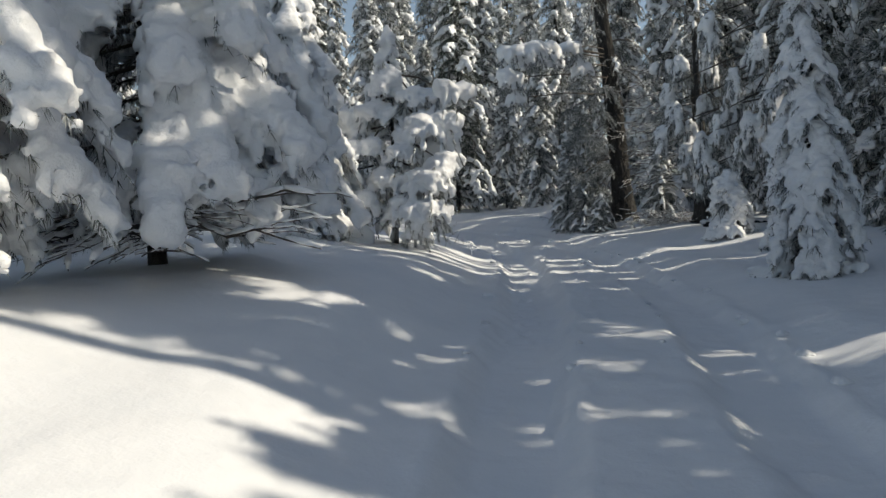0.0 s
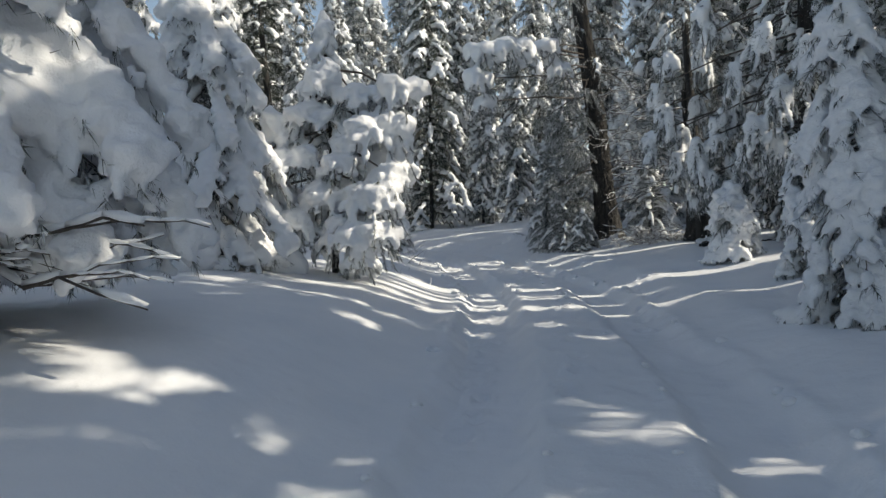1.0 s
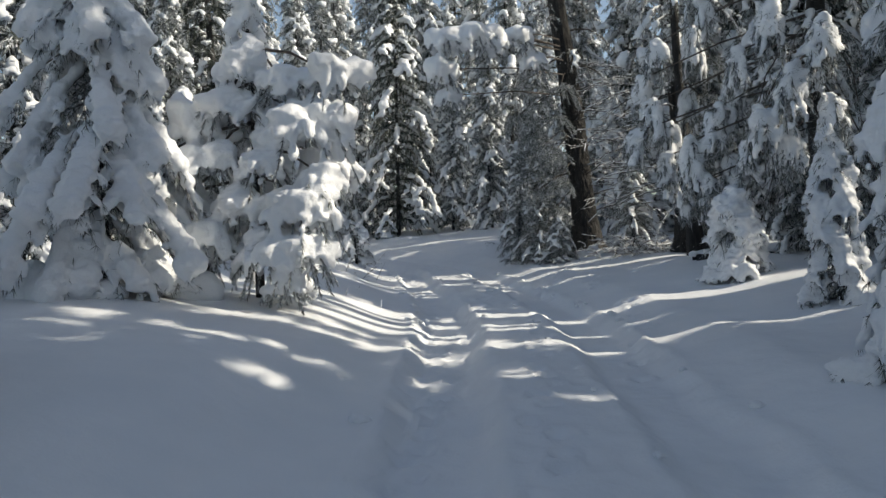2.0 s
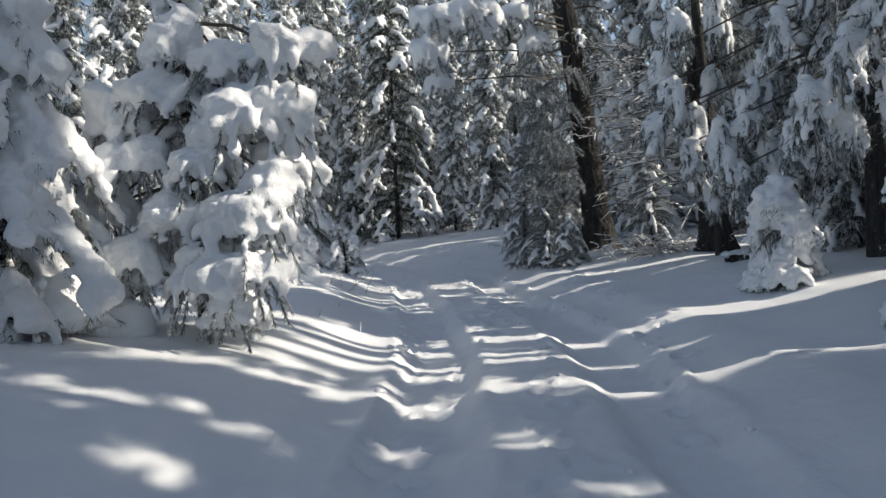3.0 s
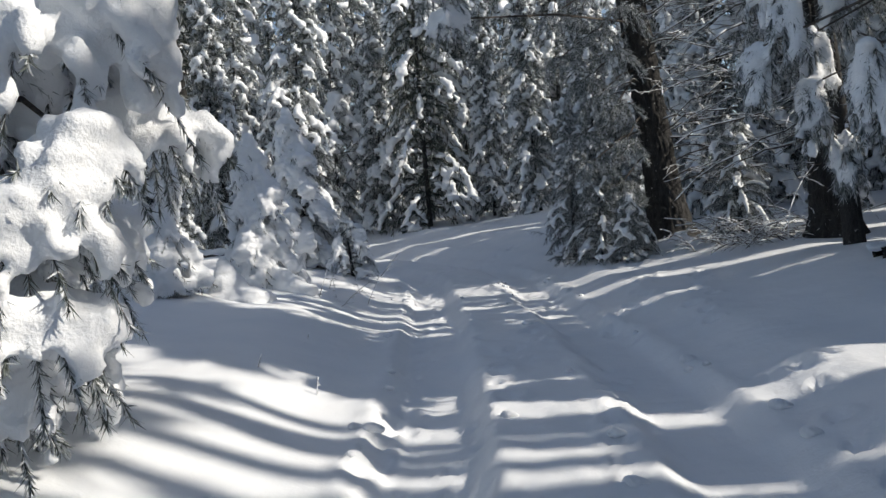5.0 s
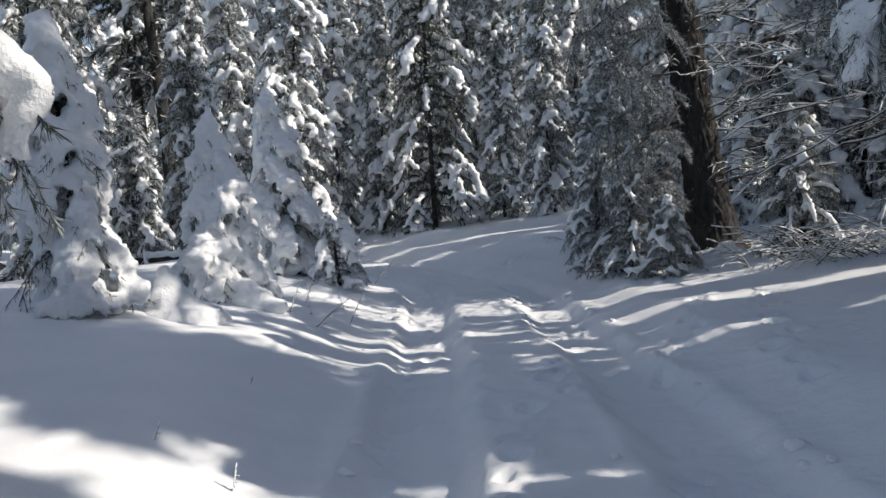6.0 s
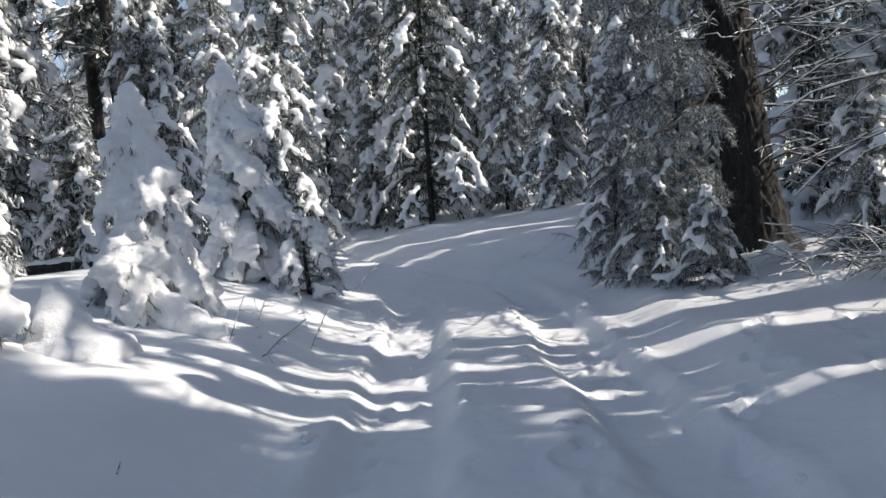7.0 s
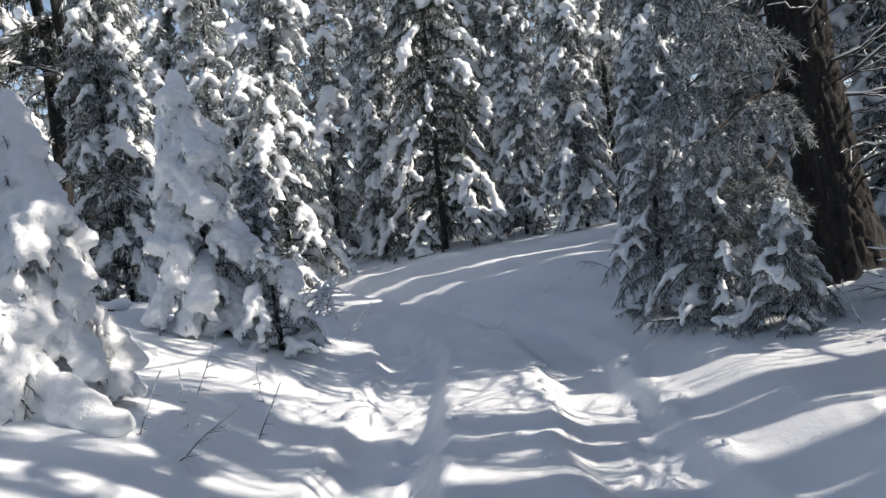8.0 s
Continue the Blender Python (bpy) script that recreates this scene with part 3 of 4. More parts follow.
LADEN = "young spruce bowed under thick white snow pads"
# left of the track
plant(laden(11, 6.8, 1.8, n=120, W=0.3, base=0.9, droop=1.5, rise=0.2, power=0.7, voxel=0.05, per=24, needle=(0.1, 0.013), needles=RIMED, clear=0.7, draped=0.9, rough=1.2), -4.9, 5.4, "spruce with heavy snow-laden boughs beside the track")
big_left = plant(laden(19, 9.0, 2.5, n=170, W=0.36, base=1.0, droop=1.5, rise=0.15, power=0.62, voxel=0.054, per=30, needle=(0.1, 0.013), needles=RIMED, clear=0.65, draped=0.92, rough=1.2), -4.6, 8.6, "large spruce draped in thick snow with drooping boughs")
dead_branches(big_left, 3, 15, 0.35, 0.75, -2.6, -0.3, 2.3, 0.024, 1.25, 0.12, 0.0, 0.1, 0.04)
plant(laden(13, 5.4, 1.6, n=84, W=0.28, base=0.4, droop=1.4, rise=0.25, power=0.65, voxel=0.04, per=28, needle=(0.09, 0.012), needles=RIMED, draped=0.75), -4.65, 14.4, LADEN)
CUSHIONS = [(-0.83, 0.2, 2.55, 0.6, 1), (0.77, -0.2, 2.4, 0.73, 1), (-0.14, 0.2, 3.35, 0.55, 1), (1.2, -0.2, 3.05, 0.47, 1), (0.26, -0.4, 1.85, 0.43, 1), (1.1, -0.6, 1.65, 0.39, 1),
            (-1.06, 0.0, 1.5, 0.6, 1), (-0.07, -0.4, 1.3, 0.44, 1), (0.8, -0.7, 1.25, 0.55, 1), (0.4, -0.7, 0.75, 0.55, 1), (0.85, -0.8, 0.68, 0.47, 1), (-0.94, -0.1, 0.75, 0.47, 1),
            (-1.5, 0.2, 1.25, 0.55, 1), (-0.93, -0.2, 0.3, 0.47, 1), (0.57, -0.75, 0.3, 0.36, 0.9), (0.2, 0.7, 1.2, 0.59, 1), (0.9, 0.5, 1.9, 0.52, 1), (-0.6, 0.8, 2.2, 0.52, 1),
            (0.3, 0.2, 2.9, 0.45, 1), (-0.5, -0.3, 2.0, 0.45, 1), (-0.5, -0.5, 0.95, 0.42, 1), (-1.45, -0.1, 2.0, 0.42, 1), (-0.35, -0.1, 2.75, 0.42, 1), (0.5, -0.2, 3.0, 0.4, 1)]
plant(laden(14, 4.5, 0.9, n=30, W=0.26, droop=0.75, base=0.6, voxel=0.042, per=18, needles=RIMED, extra=CUSHIONS), -3.1, 15.6, "broad young spruce with rounded snow cushions, partly sunlit", 0, (0, 0))
plant(laden(15, 3.3, 0.74, n=42, W=0.25, base=0.15, droop=1.15, power=0.6, voxel=0.036, per=28, needles=RIMED, fat=0.95, cap=1.4), -5.08, 21.2, LADEN)
plant(laden(26, 2.5, 0.86, n=44, W=0.25, base=0.25, droop=1.3, power=0.6, draped=0.5, voxel=0.032, cap=1.7, per=26, needles=RIMED, fat=0.95, bare=0.2), -4.5, 23.6, "small snow-capped spruce beside the track, sunlit on one face")
plant(laden(17, 3.5, 0.98, n=42, W=0.29, base=0.3, droop=1.3, power=0.62, draped=0.4, voxel=0.036, cap=1.5, per=26, needles=RIMED, fat=0.92, bare=0.25), -4.88, 27.4, "small leaning spruce crusted with snow", 0, (0, -6))
plant(laden(18, 1.25, 0.75, n=26, W=0.15, base=0.05, droop=0.8, power=0.6, voxel=0.03, per=30, needle=(0.06, 0.009), needles=RIMED, bare=0.35), -3.95, 27.0, "low frosted spruce shrub at the foot of a taller one", 40)
# right of the track
plant(laden(21, 3.9, 1.05, n=74, W=0.19, base=0.12, droop=1.25, rise=0.15, voxel=0.03, per=34, needle=(0.08, 0.01), needles=RIMED, fat=0.85, bare=0.2, drops=3), 3.6, 11.0, "slender young spruce with drooping snowy boughs")
plant(laden(22, 2.15, 0.62, n=44, W=0.17, base=0.08, droop=1.2, voxel=0.028, per=26, needles=RIMED, fat=0.9, bare=0.2), 4.4, 14.8, "small snow-covered spruce in the shade")
plant(laden(23, 1.5, 0.7, n=26, W=0.24, base=0.1, droop=1.1, power=0.65, voxel=0.03, cap=1.2, per=24, needles=RIMED, fat=1.0), 4.15, 18.1, "very small spruce rounded over with snow")

# tall trees right of the track
BIG = "tall old conifer with furrowed bark and dark boughs"
SHAGGY = dict(thick=0.05, snowy=0.6, droop=0.9, hang=1.3, voxel=0.075, needle=(0.085, 0.013), per=38, needles=RIMED, twigs=4, fingers=1)
OVERHANG = [(-3.1, -5.0, 5.3, 0.5, 1), (-3.3, -5.1, 4.6, 0.45, 1), (-3.2, -5.1, 4.0, 0.36, 1), (-2.5, -4.8, 5.4, 0.5, 1), (-2.1, -3.8, 5.4, 0.5, 0.7), (-1.5, -3.1, 5.6, 0.5, 0.6), (-1.1, -2.8, 5.0, 0.45, 0.6),
            (-1.2, -0.6, 3.5, 0.6, 0.3), (-1.4, -0.3, 2.5, 0.6, 0.3), (-0.9, -0.8, 4.3, 0.6, 0.3), (-1.1, 0.3, 1.7, 0.55, 0.3), (-0.7, -0.6, 2.9, 0.5, 0.3), (-1.5, 0.2, 4.2, 0.6, 0.3), (-0.6, -0.7, 3.9, 0.65, 0.3), (-1.0, -0.9, 3.1, 0.6, 0.3), (-1.5, -0.6, 4.9, 0.7, 0.3), (-0.6, -0.7, 2.2, 0.5, 0.3), (-1.3, -0.7, 1.9, 0.5, 0.3), (-0.3, -0.8, 4.7, 0.6, 0.3), (-0.8, -0.5, 1.4, 0.5, 0.3)]
big = plant(conifer(31, 17, 2.2, n=66, base=5.2, trunk_r=0.34, power=0.5, extra=OVERHANG, **SHAGGY), 2.7, 27.2, BIG, 0, (0, -4.5))
dead_branches(big, 5, 32, 1.0, 5.4, -1.6, 0.9, 1.9, r=0.013, thick=0.75, rt=0.34)
dead_branches(big, 6, 6, 2.2, 4.4, 2.2, 4.2, 1.1, r=0.013, thick=0.75, rt=0.34)
CLOTHED = [(-0.5, -0.7, 4.4, 0.55, 0.3), (0.3, -0.8, 3.7, 0.6, 0.3), (-0.9, -0.3, 3.5, 0.55, 0.3), (-0.2, -0.8, 5.2, 0.6, 0.45), (0.7, -0.5, 4.6, 0.6, 0.3), (-1.0, -0.6, 4.9, 0.6, 0.45), (-0.4, -0.9, 2.9, 0.5, 0.3), (0.8, -0.6, 2.9, 0.5, 0.3)]
second = plant(conifer(32, 16, 2.2, n=60, base=5.0, trunk_r=0.27, power=0.5, extra=CLOTHED, **SHAGGY), 4.85, 24.35, BIG)
dead_branches(second, 7, 18, 1.2, 4.8, 1.6, 4.8, 2.0, r=0.014, thick=0.75, rt=0.27)
plant(conifer(33, 12, 1.4, n=45, base=4.6, trunk_r=0.12, power=0.5, **SHAGGY), 4.5, 22.55, "slim conifer with bare lower trunk")
HANGING = [(-1.1, -1.7, 3.1, 0.46, 1), (-1.5, -1.5, 2.5, 0.42, 1), (-2.1, -0.3, 5.0, 0.46, 1), (-1.0, -1.4, 2.1, 0.36, 1), (-1.6, -1.1, 2.0, 0.32, 1), (-1.8, -1.3, 3.5, 0.36, 1), (-1.2, -1.2, 4.2, 0.42, 1), (-0.5, -1.8, 2.6, 0.4, 1), (-0.6, -1.7, 3.8, 0.42, 1),
           (-1.6, 0.7, 2.9, 0.45, 1), (-2.1, 0.7, 2.3, 0.42, 1), (-1.3, 0.8, 2.0, 0.4, 1), (-1.8, 0.6, 1.6, 0.36, 1), (-1.2, 1.0, 3.4, 0.42, 1), (-2.2, 2.3, 2.2, 0.36, 1), (-2.0, 2.6, 2.9, 0.4, 1), (-2.5, 2.0, 3.3, 0.42, 1), (-1.8, 2.4, 1.5, 0.32, 1), (-2.6, 2.6, 3.9, 0.42, 1), (-1.6, 2.9, 3.6, 0.42, 1), (-2.9, 2.2, 2.7, 0.34, 1), (-2.3, 2.4, 4.6, 0.45, 1), (-1.5, 2.6, 4.9, 0.45, 1)]
plant(laden(34, 14, 1.9, n=84, W=0.24, base=2.2, snowy=0.7, fat=0.6, bare=0.35, droop=1.25, rise=0.1, voxel=0.055, trunk_r=0.2, needle=(0.12, 0.016), per=15, needles=RIMED, power=0.5, drops=2, extra=[(*p[:4], 2) for p in HANGING]), 6.0, 19.3, "tall spruce with hanging snowy boughs", 0, (0, 0))
SAPLING = dict(W=0.15, base=0.06, droop=0.75, rise=0.3, power=0.6, voxel=0.03, per=38, needle=(0.07, 0.009), needles=RIMED, fat=0.55, bare=0.5, snowy=0.75, drops=1)
SAPLING_LABEL = "frosted sapling with little snow at the foot of a big trunk"
for seed, H, R, n, x, y in ((41, 2.5, 0.9, 52, 0.75, 28.1), (42, 1.9, 0.95, 46, 1.25, 26.9), (44, 1.3, 0.8, 34, 1.8, 26.1), (45, 3.3, 1.0, 60, 1.9, 28.6), (46, 3.6, 1.0, 60, 0.9, 30.6)):
    plant(laden(seed, H, R, n=n, **SAPLING), x, y, SAPLING_LABEL, 30 * seed, name="fir_sapling")
plant(laden(43, 2.2, 1.0, n=50, **SAPLING), 3.75, 25.8, "frosted sapling catching the sun beside a trunk", name="fir_sapling")
# bare-stemmed trees on the left, further back
POLE = dict(thick=0.07, snowy=0.7, voxel=0.085, needle=(0.25, 0.035), per=26, needles=DARK_NEEDLES, fingers=0, power=0.5, n=45)
for seed, x, y in ((61, -10.4, 32.0), (62, -9.3, 31.2)):
    pole = plant(conifer(seed, 15, 1.6, base=4.5, trunk_r=0.17, **POLE), x, y, "slim dark conifer with a bare lower stem")
    dead_branches(pole, seed, 4, 2.5, 5.5, 0, 6.28, 1.4, rt=0.15)

# ---------------------------------------------------------------- forest behind and around
WOOD = dict(fine=False, drops=1, needle=(0.2, 0.046), per=19, needles=RIMED, rise=0.12, droop=0.7, base=0.4, fat=0.7, bare=0.3, rough=1.3)
FAR = dict(fine=False, melted=False, pads="far_pad", twigs=2, steps_=(0.7,), per=7, snowy=0.75, needle=(0.4, 0.11), hang=0.7, droop=0.6, lumps=0.3)
# kinds 5, 7, 8 and 9 serve only as added shadow casters, listed in SHADE
FOREST = [
    laden(51, 13, 2.7, n=112, W=0.42, power=0.8, voxel=0.075, snowy=0.8, **WOOD),
    laden(52, 16, 2.2, n=126, W=0.36, voxel=0.075, snowy=0.8, **WOOD),
    laden(53, 10, 1.7, n=100, W=0.32, voxel=0.065, snowy=0.85, **WOOD),
    laden(54, 15, 2.6, n=84, W=0.45, voxel=0.14, snowy=0.8, **WOOD),
    laden(55, 18, 2.2, n=96, W=0.42, voxel=0.14, snowy=0.8, **WOOD),
    conifer(56, 20, 0.9, n=66, thick=0.11, needles=DARK_NEEDLES, power=0.4, **dict(FAR, per=9)),
    laden(57, 4.2, 1.3, n=54, W=0.22, voxel=0.055, snowy=0.8, **WOOD),
    conifer(58, 21, 0.7, n=16, base=11, trunk_r=0.17, thick=0.1, needles=DARK_NEEDLES, power=0.4, **FAR),
    conifer(59, 25, 1.9, n=44, base=12, trunk_r=0.16, thick=0.14, needles=DARK_NEEDLES, power=0.5, **FAR),
    conifer(60, 17, 2.3, n=84, thick=0.2, needles=DARK_NEEDLES, power=0.6, **dict(FAR, per=18)),
    laden(70, 17, 2.9, n=120, W=0.5, power=0.75, voxel=0.085, snowy=0.75, **dict(WOOD, needles=NEEDLES, droop=0.75, fat=0.6, bare=0.45, base=0.3)),
]
FOREST_LABEL = "snow-dusted conifer, of the forest or added out of view for shade"
stock = {}


# plants both the visible forest and the trees added to cast shadows
def forest_tree(k, x, y, s=1.0, turn=0.0):
    if k not in stock:
        stock[k] = plant(FOREST[k], x, y, FOREST_LABEL, turn, (0, -1.5), s, "forest_conifer", "forest", 0.1)
        return
    made = copy_thing(stock[k], pose(0, 0, 0))
    made.matrix_basis = pose(x, y, gz(x, y) - 0.1, rng.uniform(-2, 2), rng.uniform(-4, 1), turn) @ Matrix.Scale(s, 4)


rng = random.Random(4)
# seen ahead: kind, x, y, size
AHEAD = [
    (2, 1.9, 38.3, 0.95), (1, 1.3, 48.0, 0.95), (2, -2.2, 43.5, 0.9), (10, -4.9, 43.0, 1.0), (2, -0.2, 41.0, 0.95), (0, -3.9, 50.5, 1.1),
    (4, -9.6, 51.0, 1.0), (4, -12.0, 53.0, 1.1), (0, -9.4, 40.5, 1.0), (2, -11.5, 36.0, 1.0), (0, -11.2, 29.5, 0.9), (2, -7.9, 30.0, 0.75),
    (1, 2.4, 43.0, 0.8), (0, 4.6, 38.5, 0.6), (0, 5.0, 31.8, 0.9), (1, 7.2, 33.0, 1.0), (0, 9.3, 31.0, 1.0), (1, 3.2, 33.5, 0.9),
    (2, -8.6, 25.5, 0.8), (1, -13.0, 33.0, 0.9), (0, -15, 40, 1.0), (4, -6.5, 49.0, 1.1), (3, -1.0, 50.0, 1.1), (4, 1.0, 47.0, 1.1), (3, 6.5, 45.0, 0.7), (2, -7.2, 44.0, 1.0),
    (1, -8.2, 18.0, 0.7), (2, -8.6, 22.0, 0.8), (0, -8.2, 11.5, 0.8), (2, -7.5, 5.0, 0.8), (3, -11.5, 15.0, 0.9), (3, -13.0, 24.0, 0.9), (3, -11.5, 8.0, 1.0), (1, -16.5, 47.0, 1.2), (3, -13.8, 45.0, 1.0), (4, -20, 52, 1.3), (3, -8, 56, 1.3), (4, -4.5, 57, 1.3),
    (4, -14.5, 49, 1.3), (4, -11, 60, 1.5), (3, -17, 57, 1.5), (4, -7, 63, 1.5), (4, -2.5, 62, 1.5), (3, -10, 47, 1.1), (4, 3.5, 58, 1.5), (6, 7.2, 22.2, 1.0), (6, 8.6, 24.0, 1.1), (6, 7.6, 26.4, 1.0), (6, 10.0, 26.0, 1.1), (6, 8.2, 15.0, 1.0), (6, 6.4, 13.6, 0.8), (6, 10.6, 22.5, 1.0), (6, 11.5, 18.0, 1.1),
    (6, 6.4, 21.0, 0.8), (6, 12.5, 28.0, 1.0), (6, 6.3, 28.4, 0.8), (0, 8.2, 19.2, 0.8), (3, -19, 38, 1.0), (4, -17.5, 43, 1.1), (3, -14, 29, 0.9), (1, 7.6, 10.2, 0.9), (6, -7.0, 33.0, 0.7), (6, -8.4, 28.0, 0.8),
]
for k, x, y, s in AHEAD:
    forest_tree(k, x, y, s, rng.uniform(0, 360))
for i in range(20):
    y = 54 + 38 * ((i * 0.618) % 1)
    x = (-0.62 + 1.1 * (i + rng.random()) / 20) * (y - 6)
    forest_tree(3 + i % 2, x, y, rng.uniform(0.9, 1.3), rng.uniform(0, 360))
for i in range(7):
    forest_tree(3 + i % 2, rng.uniform(26, 34), 8 + 6 * i, 0.8, rng.uniform(0, 360))

# trees added mostly out of view on the sunny side to cast the track's shadow bands: place across the shadows, kind,
# distance, size
SHADE = [(-4.5, 3, 12, 1.3), (-1.5, 9, 10, 1.2), (0.6, 9, 11, 1.2), (1.2, 9, 14, 0.95), (0.9, 9, 9.5, 0.9), (2.3, 9, 10, 0.46), (2.9, 9, 10.4, 0.47), (3.5, 9, 10, 0.46), (5.25, 5, 10, 0.43), (5.75, 5, 11, 1.1), (6.1, 5, 10, 1.0), (5.95, 5, 13, 0.9),
         (7.65, 5, 10, 1.0), (9.2, 9, 10, 1.2), (9.9, 9, 14, 1.2), (10.5, 9, 10.5, 0.9), (11.35, 5, 12, 1.0), (11.5, 5, 15, 1.0),
         (12.25, 5, 10, 0.5), (13.0, 5, 11.5, 0.75), (13.85, 5, 10.5, 0.65), (15.0, 5, 12, 0.5), (16.4, 7, 11, 1.0), (16.5, 7, 14, 1.0), (15.0, 5, 15, 0.58), (13.85, 5, 14, 0.75), (13.0, 5, 16, 0.9),
         (18.4, 5, 11, 1.0), (19.2, 9, 12, 0.75), (19.6, 9, 14, 0.9), (20.35, 5, 12, 0.95), (20.85, 5, 13, 0.85), (19.0, 3, 18, 1.3), (22.3, 7, 12, 1.1), (24.0, 7, 12, 1.5), (24.45, 7, 14, 1.0), (22.65, 7, 15, 1.5),
         (28.1, 5, 12, 1.0), (30.2, 9, 11, 1.1), (31.3, 9, 10, 0.64), (32.6, 9, 10.5, 0.62), (29.0, 4, 19, 0.7), (34.0, 9, 10, 0.62), (35.4, 9, 10.6, 0.68),
         (15.9, 7, 15, 1.05), (5.0, 8, 11, 1.0), (7.3, 8, 10.5, 1.0), (9.8, 8, 12, 1.1), (12.2, 8, 11, 1.0), (12.9, 8, 10, 0.95), (20.2, 8, 11, 1.0),
         (4.1, 9, 10.3, 0.47), (4.6, 9, 10, 0.44), (36.8, 9, 10, 0.68), (38.2, 9, 10.8, 0.7), (39.6, 9, 10, 0.66), (41.0, 9, 11, 0.68), (42.6, 9, 10.5, 0.62), (30.0, 9, 10.6, 0.66), (15.3, 7, 14, 1.0), (16.1, 7, 12.5, 1.0), (33.3, 9, 12, 0.64), (36.0, 9, 12.4, 0.62),
         (12.75, 6, 7.4, 1.0), (15.3, 6, 7.6, 1.0), (16.1, 6, 7.3, 0.95), (18.2, 6, 7.5, 1.0), (19.2, 6, 7.2, 1.0)]
rng = random.Random(9)
for s0, k, d, s in SHADE:
    forest_tree(k, d, s0 + 0.02 * d, s, rng.uniform(0, 360))
# behind the camera
for x, y, k in ((-6, -6, 3), (-2.5, -12, 4), (3, -11, 3), (7, -7, 4), (-9, -1, 3), (0, -17, 4)):
    forest_tree(k, x, y, 0.9, rng.uniform(0, 360))


# ---------------------------------------------------------------- small things
def snow_heap(x, y, rows, label, name="snow_mound", voxel=0.035):
    """Soft heaps of snow: rows of x, y, z of the centre above the ground and three half sizes."""
    z = gz(x, y)
    sv, sf = blobs([(a, b, c, 1, 0.01, 0, l, w, h) for a, b, c, l, w, h in rows], 2)
    ob = new(name, melt(name, sv, sf, voxel, SNOW, 0.02, 0.15))
    ob.location = (x, y, z)
    return tagged(ob, label, "snow mound")


snow_heap(-4.42, 21.85, [(0.1, 0, -0.12, 0.62, 0.5, 0.26), (0.02, 0, 0.1, 0.3, 0.28, 0.26), (0, 0, 0.3, 0.19, 0.18, 0.2), (-0.03, 0, 0.46, 0.11, 0.1, 0.12)], "round snow-covered stump on the bank, sunlit")
snow_heap(-4.0, 23.2, [(-0.25, 0, 0.2, 0.16, 0.16, 0.36), (-0.33, 0, 0.45, 0.09, 0.1, 0.16), (-0.05, -0.03, 0.12, 0.2, 0.16, 0.28), (0.15, -0.06, 0.04, 0.2, 0.15, 0.2), (0.35, -0.1, -0.03, 0.2, 0.15, 0.14)], "sunlit fin of snow slumped against a small spruce")
snow_heap(2.75, 26.55, [(0, 0, 0.05, 0.3, 0.25, 0.12), (-0.25, 0.1, 0, 0.3, 0.25, 0.15), (0.35, 0.05, 0.0, 0.25, 0.2, 0.1), (0.0, 0.0, 0.2, 0.14, 0.12, 0.06)], "lumpy snow over roots at the foot of a trunk")
snow_heap(-4.9, 13.7, [(0, 0, 0.0, 0.4, 0.35, 0.3), (0.4, 0.2, 0, 0.35, 0.3, 0.2), (-0.4, 0.1, 0.1, 0.3, 0.3, 0.35)], "snow lumps slid from the boughs above")
snow_heap(-3.9, 14.9, [(0, 0, 0.0, 0.3, 0.3, 0.3), (0.25, 0.1, 0.05, 0.25, 0.22, 0.3), (-0.35, -0.1, 0.1, 0.3, 0.25, 0.35)], "snow lumps slid from the boughs above")
for i in range(54):
    a = random.Random(100 + i)
    y = a.uniform(6, 27)
    xl = float(np.interp(y, RUT_Y, RUT_X))
    x = xl + a.choice((-0.6, -0.55, 0.55, 1.35, 2.4)) + a.uniform(-0.12, 0.12)
    w = a.uniform(0.02, 0.06)
    snow_heap(x, y, [(0, 0, 0.01, w * 1.3, w, w * 0.8), (w, w * 0.5, 0, w, w * 0.8, w * 0.6)], "loose clod of snow thrown up beside a wheel rut", "snow_clod", 0.02)["group"] = "snow clods"


def log(x, y, length, r, turn, label):
    rng_ = np.random.RandomState(int(x * 10 + 500))
    top = new("fallen_log")
    tagged(top, label, "log")
    u = np.linspace(-0.5, 0.5, 12)
    pts = np.stack([u * length, 0.04 * np.sin(u * 7), r * 0.1 + 0.03 * np.cos(u * 5)], -1)
    child("trunk", mesh_of("trunk", *tubes([(pts, np.full(12, r) * (1 - 0.3 * u))], 10), BARK), top)
    sv, sf = blobs([(*(p + (0, 0.02 * rng_.randn(), r * 0.9)), 1, 0, 0.02, length * 0.07, r * (0.8 + 0.4 * rng_.rand()), r * (0.5 + 0.4 * rng_.rand())) for p in pts], 2)
    child("snow_cover", melt("snow_cover", sv, sf, 0.04, SNOW, 0.02, 0.15), top)
    top.matrix_world = pose(x, y, gz(x, y), 0, 0, turn)


log(-8.2, 27.6, 3.0, 0.13, 8, "fallen log under a thick roll of snow")
log(4.9, 20.9, 1.8, 0.09, 20, "dark half-buried log with snow on top")


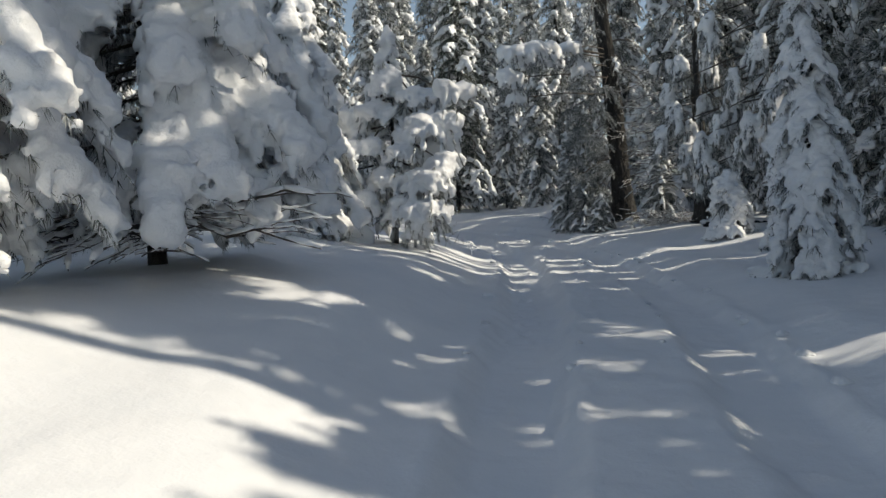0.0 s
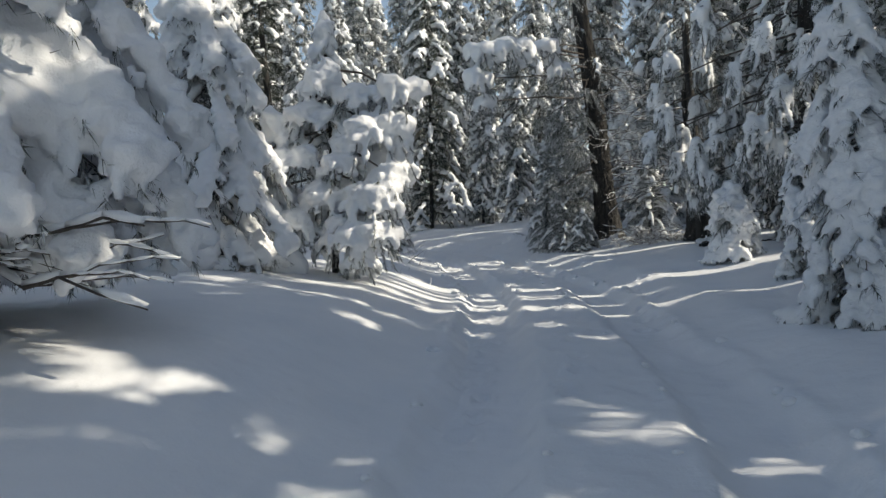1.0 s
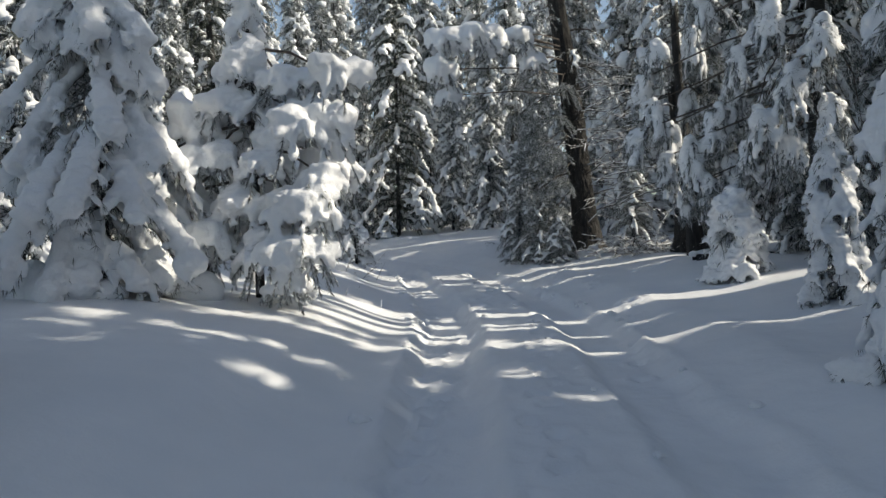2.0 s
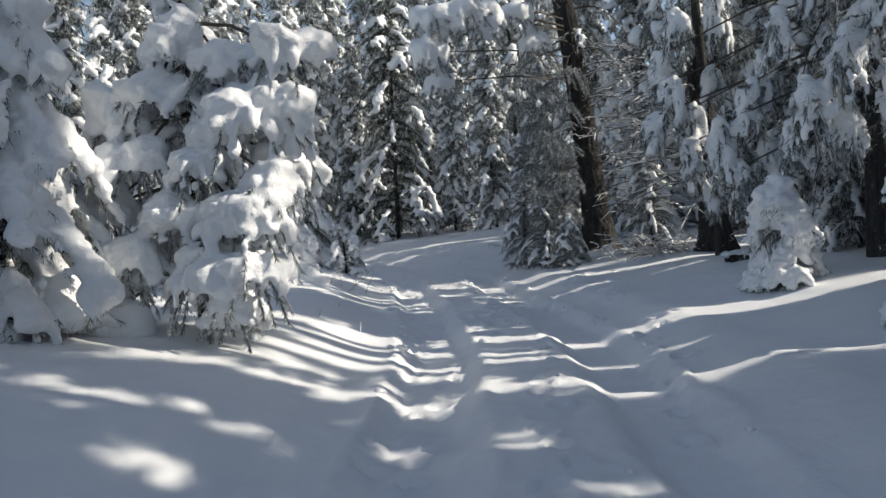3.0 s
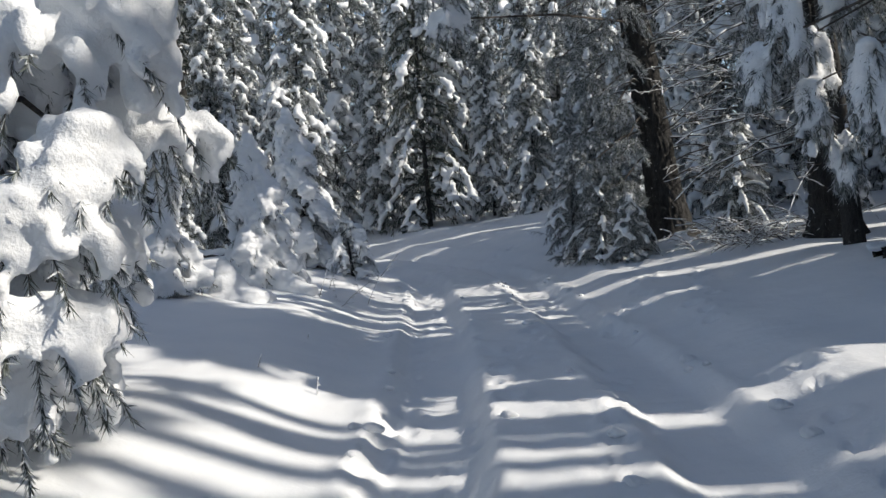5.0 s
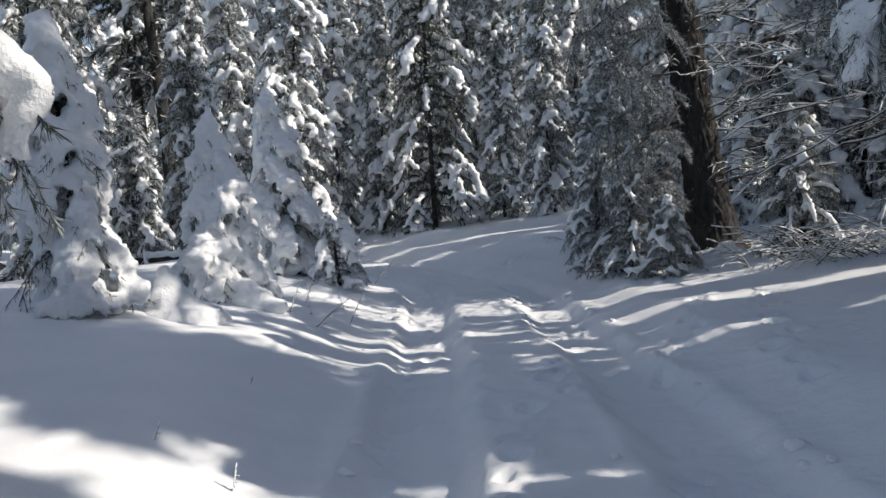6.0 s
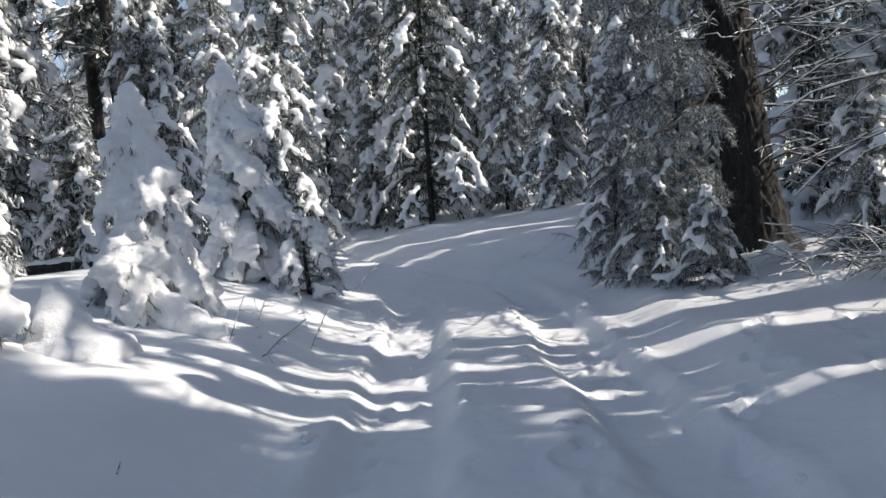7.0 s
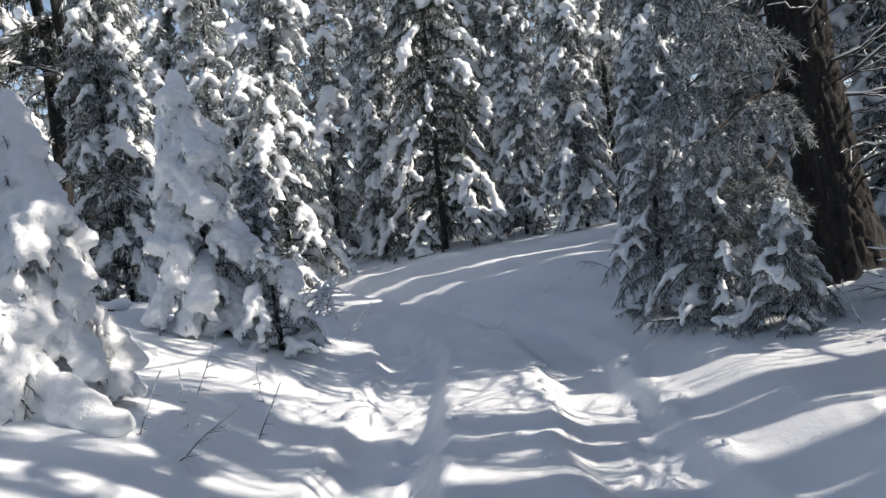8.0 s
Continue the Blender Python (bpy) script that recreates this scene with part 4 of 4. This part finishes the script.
def bare_twig(x, y, h, az, lean, label, r=0.006, snowy=0.0):
    rng_ = np.random.RandomState(int(abs(x * 77 + y * 31)))
    snow, tb = [], []
    crooked(rng_, (0, 0, -0.05), az, h * lean, 1.0 / lean, 0.05, r, snow, tb)
    ob = new("bare_twig", mesh_of("bare_twig", *tubes(tb, 4), TWIG))
    tagged(ob, label, "twig", "twigs in the snow")
    ob.location = (x, y, gz(x, y))
    if snowy:
        rows = np.array(snow)
        rows[:, 7:9] *= snowy
        child("snow_line", mesh_of("snow_line", *blobs(rows, 1), SNOW), ob)["kind"] = "stuff"


for x, y, h, az, lean in ((-3.5, 23.2, 0.5, 0.3, 0.4), (-3.3, 23.6, 0.55, 2.6, 0.3), (-3.1, 23.0, 0.4, 0.2, 1.3), (-2.9, 23.9, 0.5, 0.5, 0.5), (-4.6, 22.9, 0.45, 0.6, 0.4), (-3.7, 24.4, 0.6, 1.0, 0.5),
                          (-2.4, 17.9, 0.16, 0.3, 0.4), (-1.75, 17.6, 0.2, 1.0, 0.3), (-2.5, 19.6, 0.12, 0.3, 0.4), (-3.2, 24.8, 0.5, 2.4, 0.6), (2.3, 25.6, 0.45, 2.2, 0.4), (2.9, 24.6, 0.35, 0.4, 0.8), (-4.3, 28.2, 0.7, 0.3, 0.7), (-3.9, 29.0, 0.6, 0.2, 0.9)):
    bare_twig(x, y, h, az, lean, "thin bare twig sticking out of the snow", snowy=0.6)
bare_twig(-4.05, 13.95, 0.62, 1.2, 0.25, "thin snow-crusted stem standing in the bank", 0.02, 1.6)
for i in range(8):
    bare_twig(-6.2 + 0.12 * i, 32.5 + 0.1 * i, 0.7 + 0.05 * i, 0.2 + 0.3 * i, 1.2, "arching dead branch loaded with snow", 0.018, 1.7)


def brush(x, y, count, spread, seed):
    rng_ = np.random.RandomState(seed)
    top = new("brush_pile")
    tagged(top, "tangled bare brush dusted with snow beside the trunks", "brush")
    top.location = (x, y, gz(x, y))
    for i in range(count):
        snow, tb = [], []
        p = rng_.randn(3) * (spread, spread * 0.7, 0)
        p[2] = gz(x + p[0], y + p[1]) - top.location.z - 0.03
        crooked(rng_, p, 6.28 * rng_.rand(), 0.5 + 0.7 * rng_.rand(), 0.4 + 0.7 * rng_.rand(), 0.5, 0.009, snow, tb)
        ob = child("stem", mesh_of("stem", *tubes(tb, 4), TWIG), top)
        rows = np.array(snow)
        rows[:, 7:9] *= 0.8
        child("snow_line", mesh_of("snow_line", *blobs(rows, 1), SNOW), ob)["kind"] = "stuff"


brush(3.4, 25.2, 38, 0.5, 8)
brush(4.3, 24.4, 24, 0.45, 9)
brush(0.9, 32.6, 12, 0.5, 10)
